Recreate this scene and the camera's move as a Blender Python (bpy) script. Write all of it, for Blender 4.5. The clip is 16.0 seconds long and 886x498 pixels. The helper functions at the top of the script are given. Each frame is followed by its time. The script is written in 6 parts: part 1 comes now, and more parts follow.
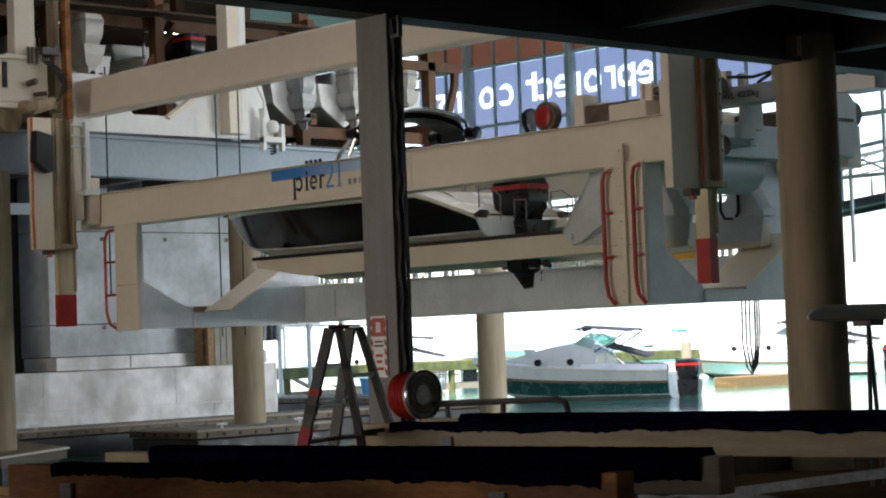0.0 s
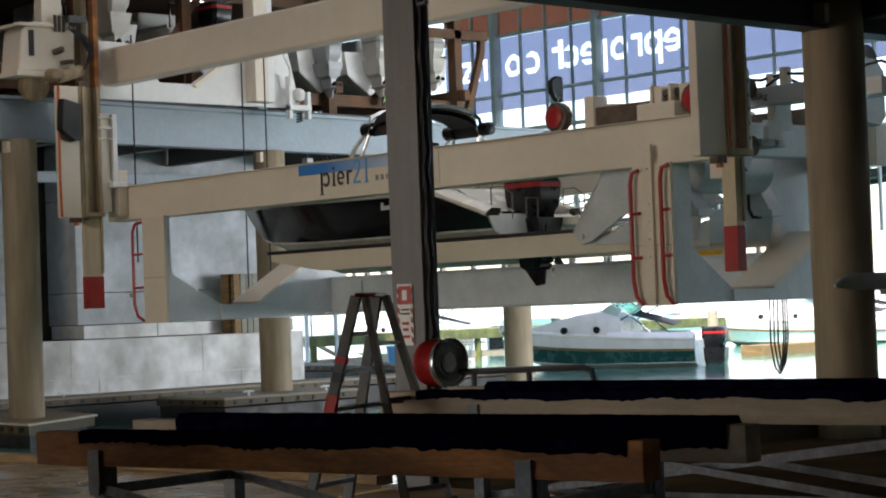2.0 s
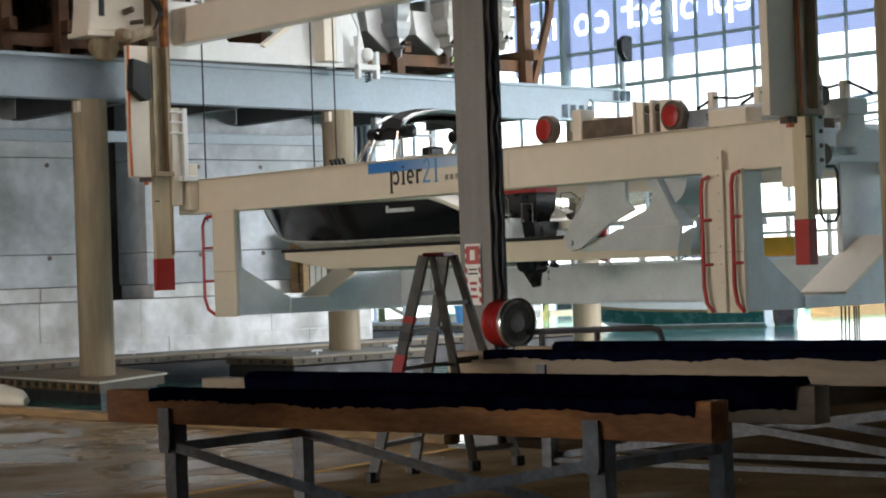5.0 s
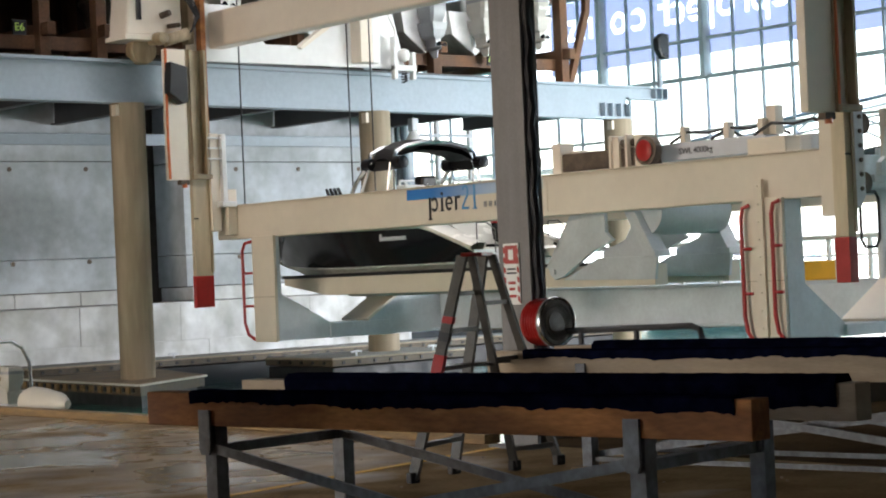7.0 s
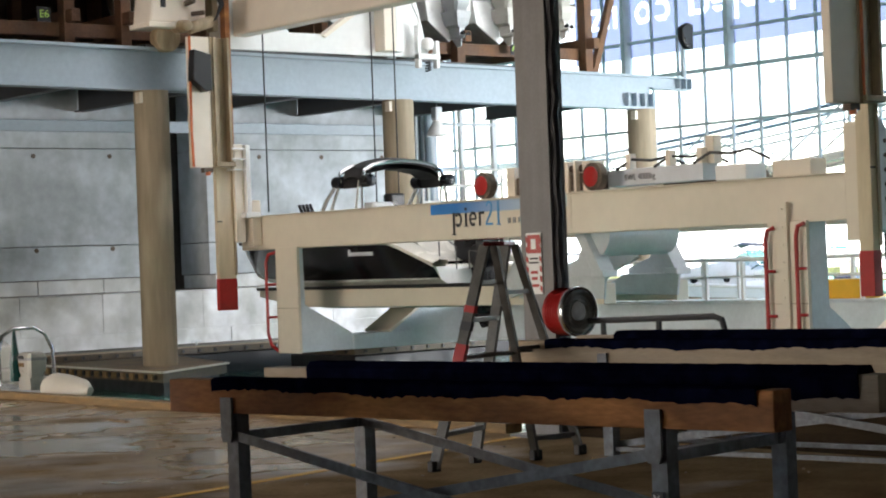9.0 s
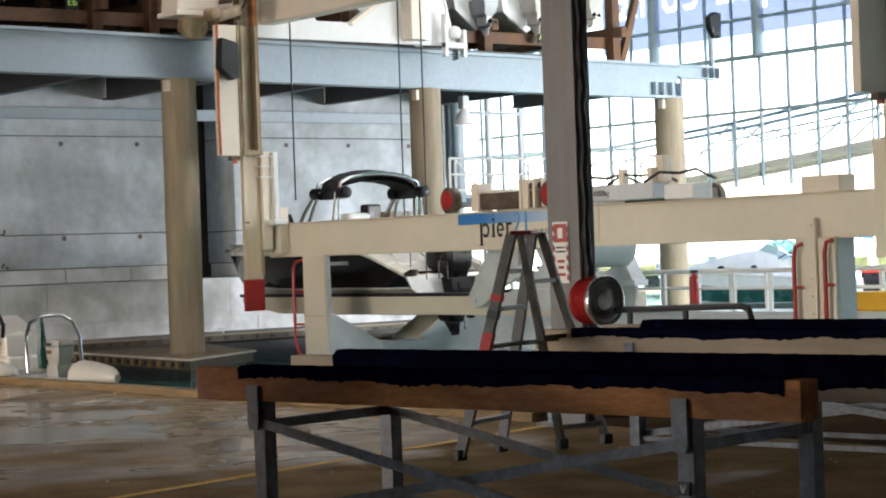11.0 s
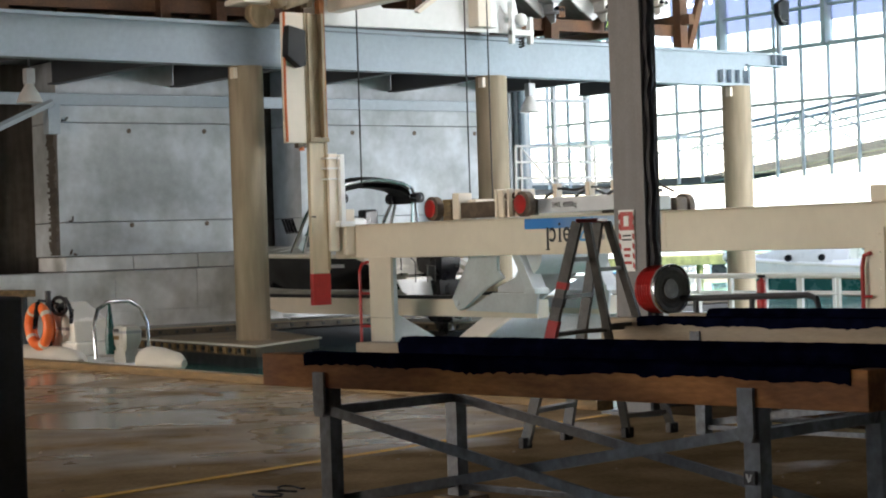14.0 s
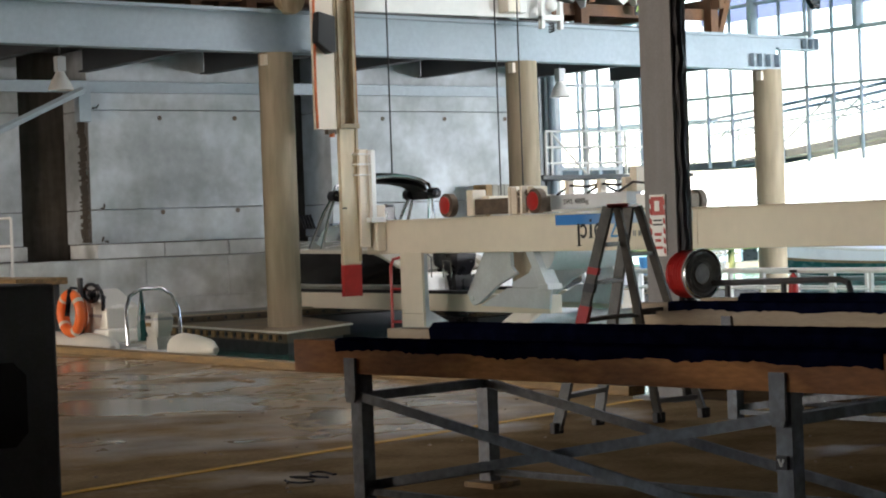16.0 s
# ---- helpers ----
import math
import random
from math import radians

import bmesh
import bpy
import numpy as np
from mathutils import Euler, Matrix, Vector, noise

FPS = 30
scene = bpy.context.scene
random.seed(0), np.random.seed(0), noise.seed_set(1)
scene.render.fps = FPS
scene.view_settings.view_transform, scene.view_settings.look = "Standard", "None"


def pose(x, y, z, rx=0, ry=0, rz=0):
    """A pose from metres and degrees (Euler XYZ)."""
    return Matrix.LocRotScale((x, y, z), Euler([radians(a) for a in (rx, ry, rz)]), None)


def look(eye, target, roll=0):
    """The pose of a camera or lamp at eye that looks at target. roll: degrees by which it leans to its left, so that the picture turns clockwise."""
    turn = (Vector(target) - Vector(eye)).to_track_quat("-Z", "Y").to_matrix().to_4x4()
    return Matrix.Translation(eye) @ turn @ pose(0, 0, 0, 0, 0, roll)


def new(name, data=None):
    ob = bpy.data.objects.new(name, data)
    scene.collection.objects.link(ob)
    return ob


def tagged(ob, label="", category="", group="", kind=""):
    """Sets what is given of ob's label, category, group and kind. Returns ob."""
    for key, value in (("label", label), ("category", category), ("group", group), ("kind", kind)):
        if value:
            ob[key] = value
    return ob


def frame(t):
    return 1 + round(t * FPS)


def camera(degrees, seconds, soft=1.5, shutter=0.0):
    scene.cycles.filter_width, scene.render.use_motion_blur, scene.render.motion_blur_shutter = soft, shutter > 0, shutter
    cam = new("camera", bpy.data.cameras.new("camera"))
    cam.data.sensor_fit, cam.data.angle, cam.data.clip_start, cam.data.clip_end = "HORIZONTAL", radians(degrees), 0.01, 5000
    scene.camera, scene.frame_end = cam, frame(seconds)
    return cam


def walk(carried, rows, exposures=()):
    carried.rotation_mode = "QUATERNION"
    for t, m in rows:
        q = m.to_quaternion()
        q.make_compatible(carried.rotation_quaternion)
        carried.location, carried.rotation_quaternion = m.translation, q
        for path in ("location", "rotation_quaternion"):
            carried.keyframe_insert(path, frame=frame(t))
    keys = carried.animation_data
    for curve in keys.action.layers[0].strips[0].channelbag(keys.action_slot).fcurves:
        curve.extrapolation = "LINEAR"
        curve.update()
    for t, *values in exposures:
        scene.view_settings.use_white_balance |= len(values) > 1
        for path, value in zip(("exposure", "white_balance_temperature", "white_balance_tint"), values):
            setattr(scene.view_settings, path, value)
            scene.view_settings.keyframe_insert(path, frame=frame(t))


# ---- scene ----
cam = camera(25.26, 16.0, soft=2.0)
walk(cam, [
    (0, pose(0, 0, 1.75, 92.613, 2.153, -42.961)),
    (0.5, pose(0, 0, 1.75, 92.384, 2.203, -42.913)),
    (1, pose(0, 0, 1.75, 92.108, 2.262, -42.531)),
    (1.5, pose(0, 0, 1.75, 91.851, 2.208, -42.245)),
    (2, pose(0, 0, 1.75, 91.714, 2.133, -42.202)),
    (2.5, pose(0, 0, 1.75, 91.432, 2.294, -42.107)),
    (3, pose(0, 0, 1.75, 91.230, 2.329, -41.625)),
    (3.5, pose(0, 0, 1.75, 91.045, 2.105, -41.199)),
    (4, pose(0, 0, 1.75, 90.885, 2.180, -40.911)),
    (4.5, pose(0, 0, 1.75, 90.656, 2.032, -40.567)),
    (7, pose(0, 0, 1.75, 90.666, 2.497, -39.118)),
    (7.5, pose(0, 0, 1.75, 90.651, 2.602, -38.910)),
    (8, pose(0, 0, 1.75, 90.600, 2.394, -38.778)),
    (8.5, pose(0, 0, 1.75, 90.506, 2.266, -38.605)),
    (9, pose(0, 0, 1.75, 90.373, 2.150, -38.467)),
    (11.5, pose(0, 0, 1.75, 89.961, 2.010, -37.545)),
    (12, pose(0, 0, 1.75, 89.809, 2.059, -37.432)),
    (12.5, pose(0, 0, 1.75, 89.669, 2.117, -37.209)),
    (13, pose(0, 0, 1.75, 89.635, 2.109, -36.665)),
    (13.5, pose(0, 0, 1.75, 89.703, 2.135, -36.232)),
    (14, pose(0, 0, 1.75, 89.776, 1.794, -35.792)),
    (14.5, pose(0, 0, 1.75, 89.629, 1.817, -35.428)),
    (15, pose(0, 0, 1.75, 89.536, 1.853, -35.116)),
    (15.5, pose(0, 0, 1.75, 89.435, 2.078, -34.984)),
    (16, pose(0, 0, 1.75, 89.392, 2.042, -34.905)),
], exposures=[(0.0, 1.72, 7050, 18), (2.0, 1.78, 7050, 18), (4.0, 2.13, 7050, 18), (7.0, 2.68, 7050, 18), (11.5, 2.78, 7050, 18), (16.0, 2.62, 7050, 18)])

# ---------------------------------------------------------------- light
SUN_EL, SUN_AZ = radians(60), radians(236)
world = bpy.data.worlds.new("sky")
scene.world = world
world.use_nodes = True
wn = world.node_tree
sky = wn.nodes.new("ShaderNodeTexSky")
sky.sky_type, sky.sun_disc = "NISHITA", False
sky.sun_elevation, sky.sun_rotation = SUN_EL, SUN_AZ
wn.nodes["Background"].inputs["Strength"].default_value = 0.15
wn.links.new(sky.outputs[0], wn.nodes["Background"].inputs["Color"])
sun = new("sun", bpy.data.lights.new("sun", "SUN"))
sun.data.energy, sun.data.angle, sun.data.color = 4.0, radians(0.6), (1.0, 0.95, 0.88)
sd = Vector((math.sin(SUN_AZ) * math.cos(SUN_EL), math.cos(SUN_AZ) * math.cos(SUN_EL), math.sin(SUN_EL)))
sun.matrix_world = look(sd * 80, (0, 0, 0))


def fill_light(name, at, to, w, h, power, color=(0.9, 0.96, 1.0)):
    lamp = new(name, bpy.data.lights.new(name, "AREA"))
    lamp.data.shape, lamp.data.size, lamp.data.size_y = "RECTANGLE", w, h
    lamp.data.energy, lamp.data.color = power, color
    lamp.matrix_world = look(at, to)
    return lamp


# added fill lamps under the roof, at the basin mouth and on the yard side
fill_light("roof_fill", (29, 27, 12.8), (29, 27, 0), 8, 14, 12)
fill_light("yard_roof_fill", (18.5, 27, 12.8), (25, 27, 3), 2.5, 22, 20, (1.0, 0.92, 0.80))
fill_light("basin_mouth_fill", (47, 16.5, 2.6), (37, 44, 2.3), 12, 4.0, 360, (0.86, 0.94, 1.0)).data.spread = radians(80)
fill_light("yard_side_fill", (-11.6, 29, 3.0), (24, 27, 3.2), 13, 5, 420, (1.0, 0.90, 0.76))


# ---------------------------------------------------------------- materials
def material(name, color, rough=0.6, metal=0.0, var=0.25, scale=3.0, grain=60.0, bump=0.1, dark=None, stretch=(1, 1, 1), stain=0.0,
             rough_var=0.12, coat=0.0, edge=(0.42, 0.68), spec=0.5, streak=(3.0, 3.0, 0.35)):
    """Painted, stained or weathered surface: two scales of colour change, uneven gloss and fine relief."""
    m = bpy.data.materials.new(name)
    m.use_nodes = True
    nt = m.node_tree
    n, l = nt.nodes, nt.links
    b = n["Principled BSDF"]
    b.inputs["Metallic"].default_value = metal
    b.inputs["Specular IOR Level"].default_value = spec
    if coat:
        b.inputs["Coat Weight"].default_value = coat
    tc = n.new("ShaderNodeTexCoord")
    mp = n.new("ShaderNodeMapping")
    mp.inputs["Scale"].default_value = stretch
    l.new(tc.outputs["Object"], mp.inputs["Vector"])
    big, small = n.new("ShaderNodeTexNoise"), n.new("ShaderNodeTexNoise")
    big.inputs["Scale"].default_value, big.inputs["Detail"].default_value = scale, 6
    small.inputs["Scale"].default_value, small.inputs["Detail"].default_value = grain, 4
    l.new(mp.outputs[0], big.inputs["Vector"])
    l.new(mp.outputs[0], small.inputs["Vector"])
    c = Vector(color)
    d = Vector(dark) if dark else c * (1 - var)
    ramp = n.new("ShaderNodeValToRGB")
    ramp.color_ramp.elements[0].position, ramp.color_ramp.elements[1].position = edge
    ramp.color_ramp.elements[0].color, ramp.color_ramp.elements[1].color = (*d, 1), (*c, 1)
    l.new(big.outputs["Fac"], ramp.inputs["Fac"])
    mix = n.new("ShaderNodeMix")
    mix.data_type, mix.blend_type = "RGBA", "MULTIPLY"
    mix.inputs["Factor"].default_value = min(1.0, var * 1.2)
    l.new(ramp.outputs["Color"], mix.inputs["A"])
    gr = n.new("ShaderNodeValToRGB")
    gr.color_ramp.elements[0].position, gr.color_ramp.elements[1].position = 0.3, 0.7
    gr.color_ramp.elements[0].color, gr.color_ramp.elements[1].color = (0.45, 0.45, 0.45, 1), (1, 1, 1, 1)
    l.new(small.outputs["Fac"], gr.inputs["Fac"])
    l.new(gr.outputs["Color"], mix.inputs["B"])
    out = mix.outputs["Result"]
    if stain:
        st, sm = n.new("ShaderNodeTexNoise"), n.new("ShaderNodeMapping")
        sm.inputs["Scale"].default_value = streak
        st.inputs["Scale"].default_value, st.inputs["Detail"].default_value = 1.6, 8
        l.new(tc.outputs["Object"], sm.inputs["Vector"])
        l.new(sm.outputs[0], st.inputs["Vector"])
        sr = n.new("ShaderNodeValToRGB")
        sr.color_ramp.elements[0].position, sr.color_ramp.elements[1].position = 0.40, 0.62
        sr.color_ramp.elements[0].color = (1 - stain, 1 - stain, 1 - stain * 1.1, 1)
        sr.color_ramp.elements[1].color = (1, 1, 1, 1)
        l.new(st.outputs["Fac"], sr.inputs["Fac"])
        m2 = n.new("ShaderNodeMix")
        m2.data_type, m2.blend_type = "RGBA", "MULTIPLY"
        m2.inputs["Factor"].default_value = 1.0
        l.new(out, m2.inputs["A"])
        l.new(sr.outputs["Color"], m2.inputs["B"])
        out = m2.outputs["Result"]
    l.new(out, b.inputs["Base Color"])
    mr = n.new("ShaderNodeMapRange")
    mr.inputs["From Min"].default_value, mr.inputs["From Max"].default_value = 0.3, 0.7
    mr.inputs["To Min"].default_value = max(0.02, rough - rough_var)
    mr.inputs["To Max"].default_value = min(1.0, rough + rough_var)
    l.new(big.outputs["Fac"], mr.inputs["Value"])
    l.new(mr.outputs[0], b.inputs["Roughness"])
    if bump:
        bp = n.new("ShaderNodeBump")
        bp.inputs["Strength"].default_value, bp.inputs["Distance"].default_value = bump, 0.02
        l.new(small.outputs["Fac"], bp.inputs["Height"])
        l.new(bp.outputs[0], b.inputs["Normal"])
    return m


M = {}
M["concrete"] = material("aged_concrete", (0.68, 0.74, 0.79), 0.85, var=0.28, scale=0.6, grain=4, stain=0.24, bump=0.2, spec=0.3, streak=(0.5, 0.5, 0.35))
M["block"] = material("pale_concrete_block", (0.84, 0.86, 0.87), 0.85, var=0.30, scale=0.9, grain=2.2, stain=0.30, bump=0.2, spec=0.3, edge=(0.30, 0.52), streak=(0.75, 0.75, 0.6))
M["column"] = material("concrete_column", (0.49, 0.40, 0.285), 0.75, var=0.22, scale=1.0, grain=5, stain=0.24, bump=0.06, stretch=(1, 1, 0.22), spec=0.3)
M["girder"] = material("blue_grey_steel_paint", (0.36, 0.44, 0.50), 0.5, var=0.14, scale=0.5, grain=8, bump=0.02)
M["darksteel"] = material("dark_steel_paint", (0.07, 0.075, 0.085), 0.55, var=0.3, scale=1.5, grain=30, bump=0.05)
# darker than the girder steel: under-deck shade is put into the joist colour
M["joist"] = material("dark_blue_steel", (0.055, 0.063, 0.072), 0.55, var=0.2, scale=1.0, grain=10, bump=0.02)
# stained concrete, its base darkened for the shade between the panels
M["recess_shade"] = material("shaded_stained_recess_concrete", (0.17, 0.145, 0.125), 0.85, var=0.35, scale=0.8, grain=5, stain=0.3, bump=0.2)
M["post"] = material("grey_steel_post_paint", (0.20, 0.20, 0.205), 0.5, var=0.2, scale=2.0, grain=40, bump=0.05, stain=0.2)
M["cream"] = material("cream_enamel_paint", (0.80, 0.71, 0.585), 0.42, var=0.07, scale=0.6, grain=5, bump=0.01)
M["creamdark"] = material("rust_and_shade_cream_paint", (0.56, 0.45, 0.30), 0.55, var=0.22, scale=1.4, grain=9, bump=0.02, stretch=(2, 2, 0.6), stain=0.25, dark=(0.34, 0.25, 0.15))
M["mastcream"] = material("yellowed_cream_paint", (0.76, 0.63, 0.44), 0.5, var=0.12, scale=1.2, grain=8, bump=0.01, stretch=(2, 2, 0.5), stain=0.14)
M["white"] = material("white_enamel_paint", (0.80, 0.80, 0.78), 0.42, var=0.08, scale=0.8, grain=6, bump=0.01)
M["galv"] = material("galvanised_steel", (0.70, 0.74, 0.77), 0.45, metal=0.1, var=0.14, scale=1.5, grain=14, bump=0.02)
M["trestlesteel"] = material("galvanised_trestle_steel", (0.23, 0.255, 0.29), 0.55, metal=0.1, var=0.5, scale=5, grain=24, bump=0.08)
M["red"] = material("red_paint", (0.50, 0.022, 0.02), 0.4, var=0.2, scale=3, grain=30, bump=0.03)
M["orange"] = material("orange_cable", (0.65, 0.16, 0.05), 0.5, var=0.2)
M["black"] = material("black_rubber", (0.015, 0.015, 0.017), 0.55, var=0.3, grain=50, bump=0.08)
M["bundle"] = material("taped_cable_bundle", (0.035, 0.034, 0.042), 0.6, var=0.4, scale=5, grain=40, bump=0.15)
M["cable"] = material("dark_steel_cable", (0.05, 0.05, 0.05), 0.5, metal=0.5, var=0.3)
M["grime"] = material("greasy_machinery", (0.20, 0.15, 0.11), 0.6, metal=0.3, var=0.5, scale=4, grain=30, bump=0.2)
M["blackhull"] = material("black_gelcoat", (0.006, 0.006, 0.008), 0.12, var=0.1, bump=0.0, spec=0.3, rough_var=0.04)
M["gel"] = material("cream_gelcoat", (0.80, 0.77, 0.68), 0.25, var=0.06, scale=2, bump=0.0, rough_var=0.06)
M["gelw"] = material("white_gelcoat", (0.84, 0.84, 0.82), 0.3, var=0.05, scale=2, bump=0.0, rough_var=0.06)
M["antifoul"] = material("pale_hull_bottom", (0.62, 0.64, 0.60), 0.6, var=0.2, scale=2, bump=0.05, stain=0.2)
M["greenhull"] = material("dark_green_gelcoat", (0.02, 0.10, 0.09), 0.25, var=0.15, bump=0.0)
M["chrome"] = material("polished_tube", (0.75, 0.75, 0.75), 0.15, metal=1.0, var=0.05, bump=0.0, rough_var=0.05)
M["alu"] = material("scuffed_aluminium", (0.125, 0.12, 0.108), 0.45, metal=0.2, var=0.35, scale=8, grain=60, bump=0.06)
M["reelmetal"] = material("dull_reel_metal", (0.50, 0.51, 0.52), 0.38, metal=0.25, var=0.3, scale=6, grain=50, bump=0.05)
M["canvas"] = material("black_canvas", (0.018, 0.018, 0.02), 0.75, var=0.25, grain=120, bump=0.2)
M["motor"] = material("black_outboard_enamel", (0.010, 0.010, 0.013), 0.3, var=0.15, bump=0.0, rough_var=0.08, spec=0.3)
M["whitemotor"] = material("white_outboard_enamel", (0.52, 0.50, 0.44), 0.35, var=0.1, bump=0.0)
M["greymotor"] = material("grey_outboard_enamel", (0.42, 0.44, 0.45), 0.35, var=0.15, bump=0.0)
M["timber"] = material("weathered_brown_timber", (0.60, 0.26, 0.095), 0.7, var=0.45, scale=1.5, grain=14, bump=0.2, stretch=(3, 0.8, 3), dark=(0.28, 0.11, 0.04), spec=0.2)
M["paletimber"] = material("pale_raw_timber", (0.46, 0.37, 0.27), 0.75, var=0.25, scale=1.5, grain=20, bump=0.25, stretch=(6, 0.7, 6))
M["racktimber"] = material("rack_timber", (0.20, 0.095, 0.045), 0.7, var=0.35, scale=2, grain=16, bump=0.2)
M["kerb"] = material("kerb_timber", (0.34, 0.21, 0.09), 0.7, var=0.4, scale=3, grain=18, bump=0.25, stretch=(5, 0.6, 5))
M["carpet"] = material("navy_carpet", (0.006, 0.0085, 0.028), 0.95, var=0.5, scale=6, grain=160, bump=0.5, spec=0.0)
M["lightgrey"] = material("pale_grey_paint", (0.62, 0.65, 0.68), 0.5, var=0.1)
M["blue"] = material("blue_sign_paint", (0.04, 0.22, 0.55), 0.4, var=0.08, bump=0.0)
M["rackboard"] = material("shaded_rack_boarding", (0.085, 0.045, 0.025), 0.8, var=0.35, scale=1.2, grain=12, bump=0.2, stretch=(4, 1, 0.6))
M["ink"] = material("dark_ink", (0.03, 0.03, 0.035), 0.5, var=0.05, bump=0.0)
M["inkblue"] = material("blue_ink", (0.10, 0.36, 0.68), 0.5, var=0.05, bump=0.0)
M["inkgrey"] = material("grey_ink", (0.30, 0.30, 0.31), 0.5, var=0.05, bump=0.0)
M["signgreen"] = material("green_sign_lettering", (0.55, 0.85, 0.15), 0.5, var=0.05, bump=0.0)
M["yellow"] = material("worn_yellow_line_paint", (0.95, 0.50, 0.02), 0.6, var=0.2, scale=5, grain=40, bump=0.05)
M["lifebuoy"] = material("orange_lifebuoy_plastic", (0.85, 0.16, 0.03), 0.45, var=0.12, bump=0.03)
M["buoy"] = material("white_fender_plastic", (0.66, 0.62, 0.53), 0.45, var=0.12, scale=2, bump=0.03)
M["yellowbin"] = material("yellow_plastic", (0.85, 0.45, 0.03), 0.45, var=0.1, bump=0.0)
M["bluebin"] = material("blue_plastic", (0.08, 0.36, 0.75), 0.45, var=0.1, bump=0.0)
M["pontoon"] = material("pontoon_concrete", (0.36, 0.35, 0.31), 0.8, var=0.3, scale=1.5, grain=20, bump=0.2)
M["darktimber"] = material("dark_wet_timber", (0.13, 0.095, 0.055), 0.6, var=0.4, scale=2, grain=16, bump=0.2)
M["browndeck"] = material("brown_pontoon_decking", (0.30, 0.21, 0.12), 0.75, var=0.4, scale=1.4, grain=12, bump=0.2)
M["apron"] = material("dry_dark_concrete", (0.13, 0.085, 0.048), 0.92, var=0.4, scale=0.8, grain=14, bump=0.1, spec=0.0)
M["moss"] = material("mossy_wharf_timber", (0.20, 0.22, 0.08), 0.85, var=0.5, scale=2, grain=16, bump=0.3)
M["cabinet"] = material("dark_grey_cabinet_paint", (0.20, 0.22, 0.25), 0.5, var=0.25, scale=3, grain=40, bump=0.04, stain=0.2)
M["roofsheet"] = material("pale_roof_sheet", (0.55, 0.55, 0.53), 0.6, var=0.15, bump=0.05)
M["corrugated"] = material("grey_corrugated_cladding", (0.34, 0.37, 0.39), 0.5, metal=0.3, var=0.2, bump=0.05)
M["mullion"] = material("grey_window_frame", (0.52, 0.58, 0.62), 0.5, var=0.15, bump=0.0)


def floor_material():
    m = material("wet_brown_concrete", (0.47, 0.335, 0.19), 0.4, var=0.4, scale=1.1, grain=22, bump=0.03, dark=(0.26, 0.178, 0.095), edge=(0.35, 0.65))
    nt = m.node_tree
    n, l = nt.nodes, nt.links
    b = n["Principled BSDF"]
    tc = n.new("ShaderNodeTexCoord")
    w = n.new("ShaderNodeTexNoise")
    w.inputs["Scale"].default_value, w.inputs["Detail"].default_value = 0.45, 6
    l.new(tc.outputs["Object"], w.inputs["Vector"])
    # the floor is wet along the basin side of the yellow line and dries towards the trestles
    sp, dry, wet = n.new("ShaderNodeSeparateXYZ"), n.new("ShaderNodeMapRange"), n.new("ShaderNodeMath")
    l.new(tc.outputs["Object"], sp.inputs[0])
    dry.inputs["From Min"].default_value, dry.inputs["From Max"].default_value = 12.0, 17.0
    dry.inputs["To Min"].default_value, dry.inputs["To Max"].default_value = 0.16, -0.10
    l.new(sp.outputs["Y"], dry.inputs["Value"])
    l.new(w.outputs["Fac"], wet.inputs[0])
    l.new(dry.outputs[0], wet.inputs[1])
    r = n.new("ShaderNodeMapRange")
    r.inputs["From Min"].default_value, r.inputs["From Max"].default_value = 0.36, 0.64
    r.inputs["To Min"].default_value, r.inputs["To Max"].default_value = 0.16, 0.70
    q = n.new("ShaderNodeMapRange")
    q.inputs["From Min"].default_value, q.inputs["From Max"].default_value = 0.36, 0.56
    q.inputs["To Min"].default_value, q.inputs["To Max"].default_value = 0.35, 0.0
    l.new(wet.outputs[0], q.inputs["Value"])
    l.new(q.outputs[0], b.inputs["Specular IOR Level"])
    l.new(wet.outputs[0], r.inputs["Value"])
    l.new(r.outputs[0], b.inputs["Roughness"])
    return m


M["floor"] = floor_material()


def fading_band_material():
    """Printed band that fades from blue to pale along its length."""
    m = material("fading_blue_band", (0.04, 0.22, 0.55), 0.4, var=0.05, bump=0.0)
    n, l = m.node_tree.nodes, m.node_tree.links
    tc, sep, ramp = n.new("ShaderNodeTexCoord"), n.new("ShaderNodeSeparateXYZ"), n.new("ShaderNodeValToRGB")
    l.new(tc.outputs["Generated"], sep.inputs[0])
    l.new(sep.outputs["Y"], ramp.inputs["Fac"])
    ramp.color_ramp.elements[0].position, ramp.color_ramp.elements[1].position = 0.15, 0.8
    ramp.color_ramp.elements[0].color, ramp.color_ramp.elements[1].color = (0.62, 0.72, 0.78, 1), (0.03, 0.20, 0.55, 1)
    l.new(ramp.outputs["Color"], n["Principled BSDF"].inputs["Base Color"])
    return m


M["bandfade"] = fading_band_material()


def glass_material(name, tint=(0.9, 0.95, 0.96), rough=0.02):
    m = bpy.data.materials.new(name)
    m.use_nodes = True
    b = m.node_tree.nodes["Principled BSDF"]
    b.inputs["Base Color"].default_value = (*tint, 1)
    b.inputs["Roughness"].default_value = rough
    b.inputs["Transmission Weight"].default_value = 1.0
    b.inputs["IOR"].default_value = 1.45
    return m


M["glass"] = glass_material("clear_glass")
M["smoke"] = glass_material("green_tinted_windscreen", (0.45, 0.62, 0.58))


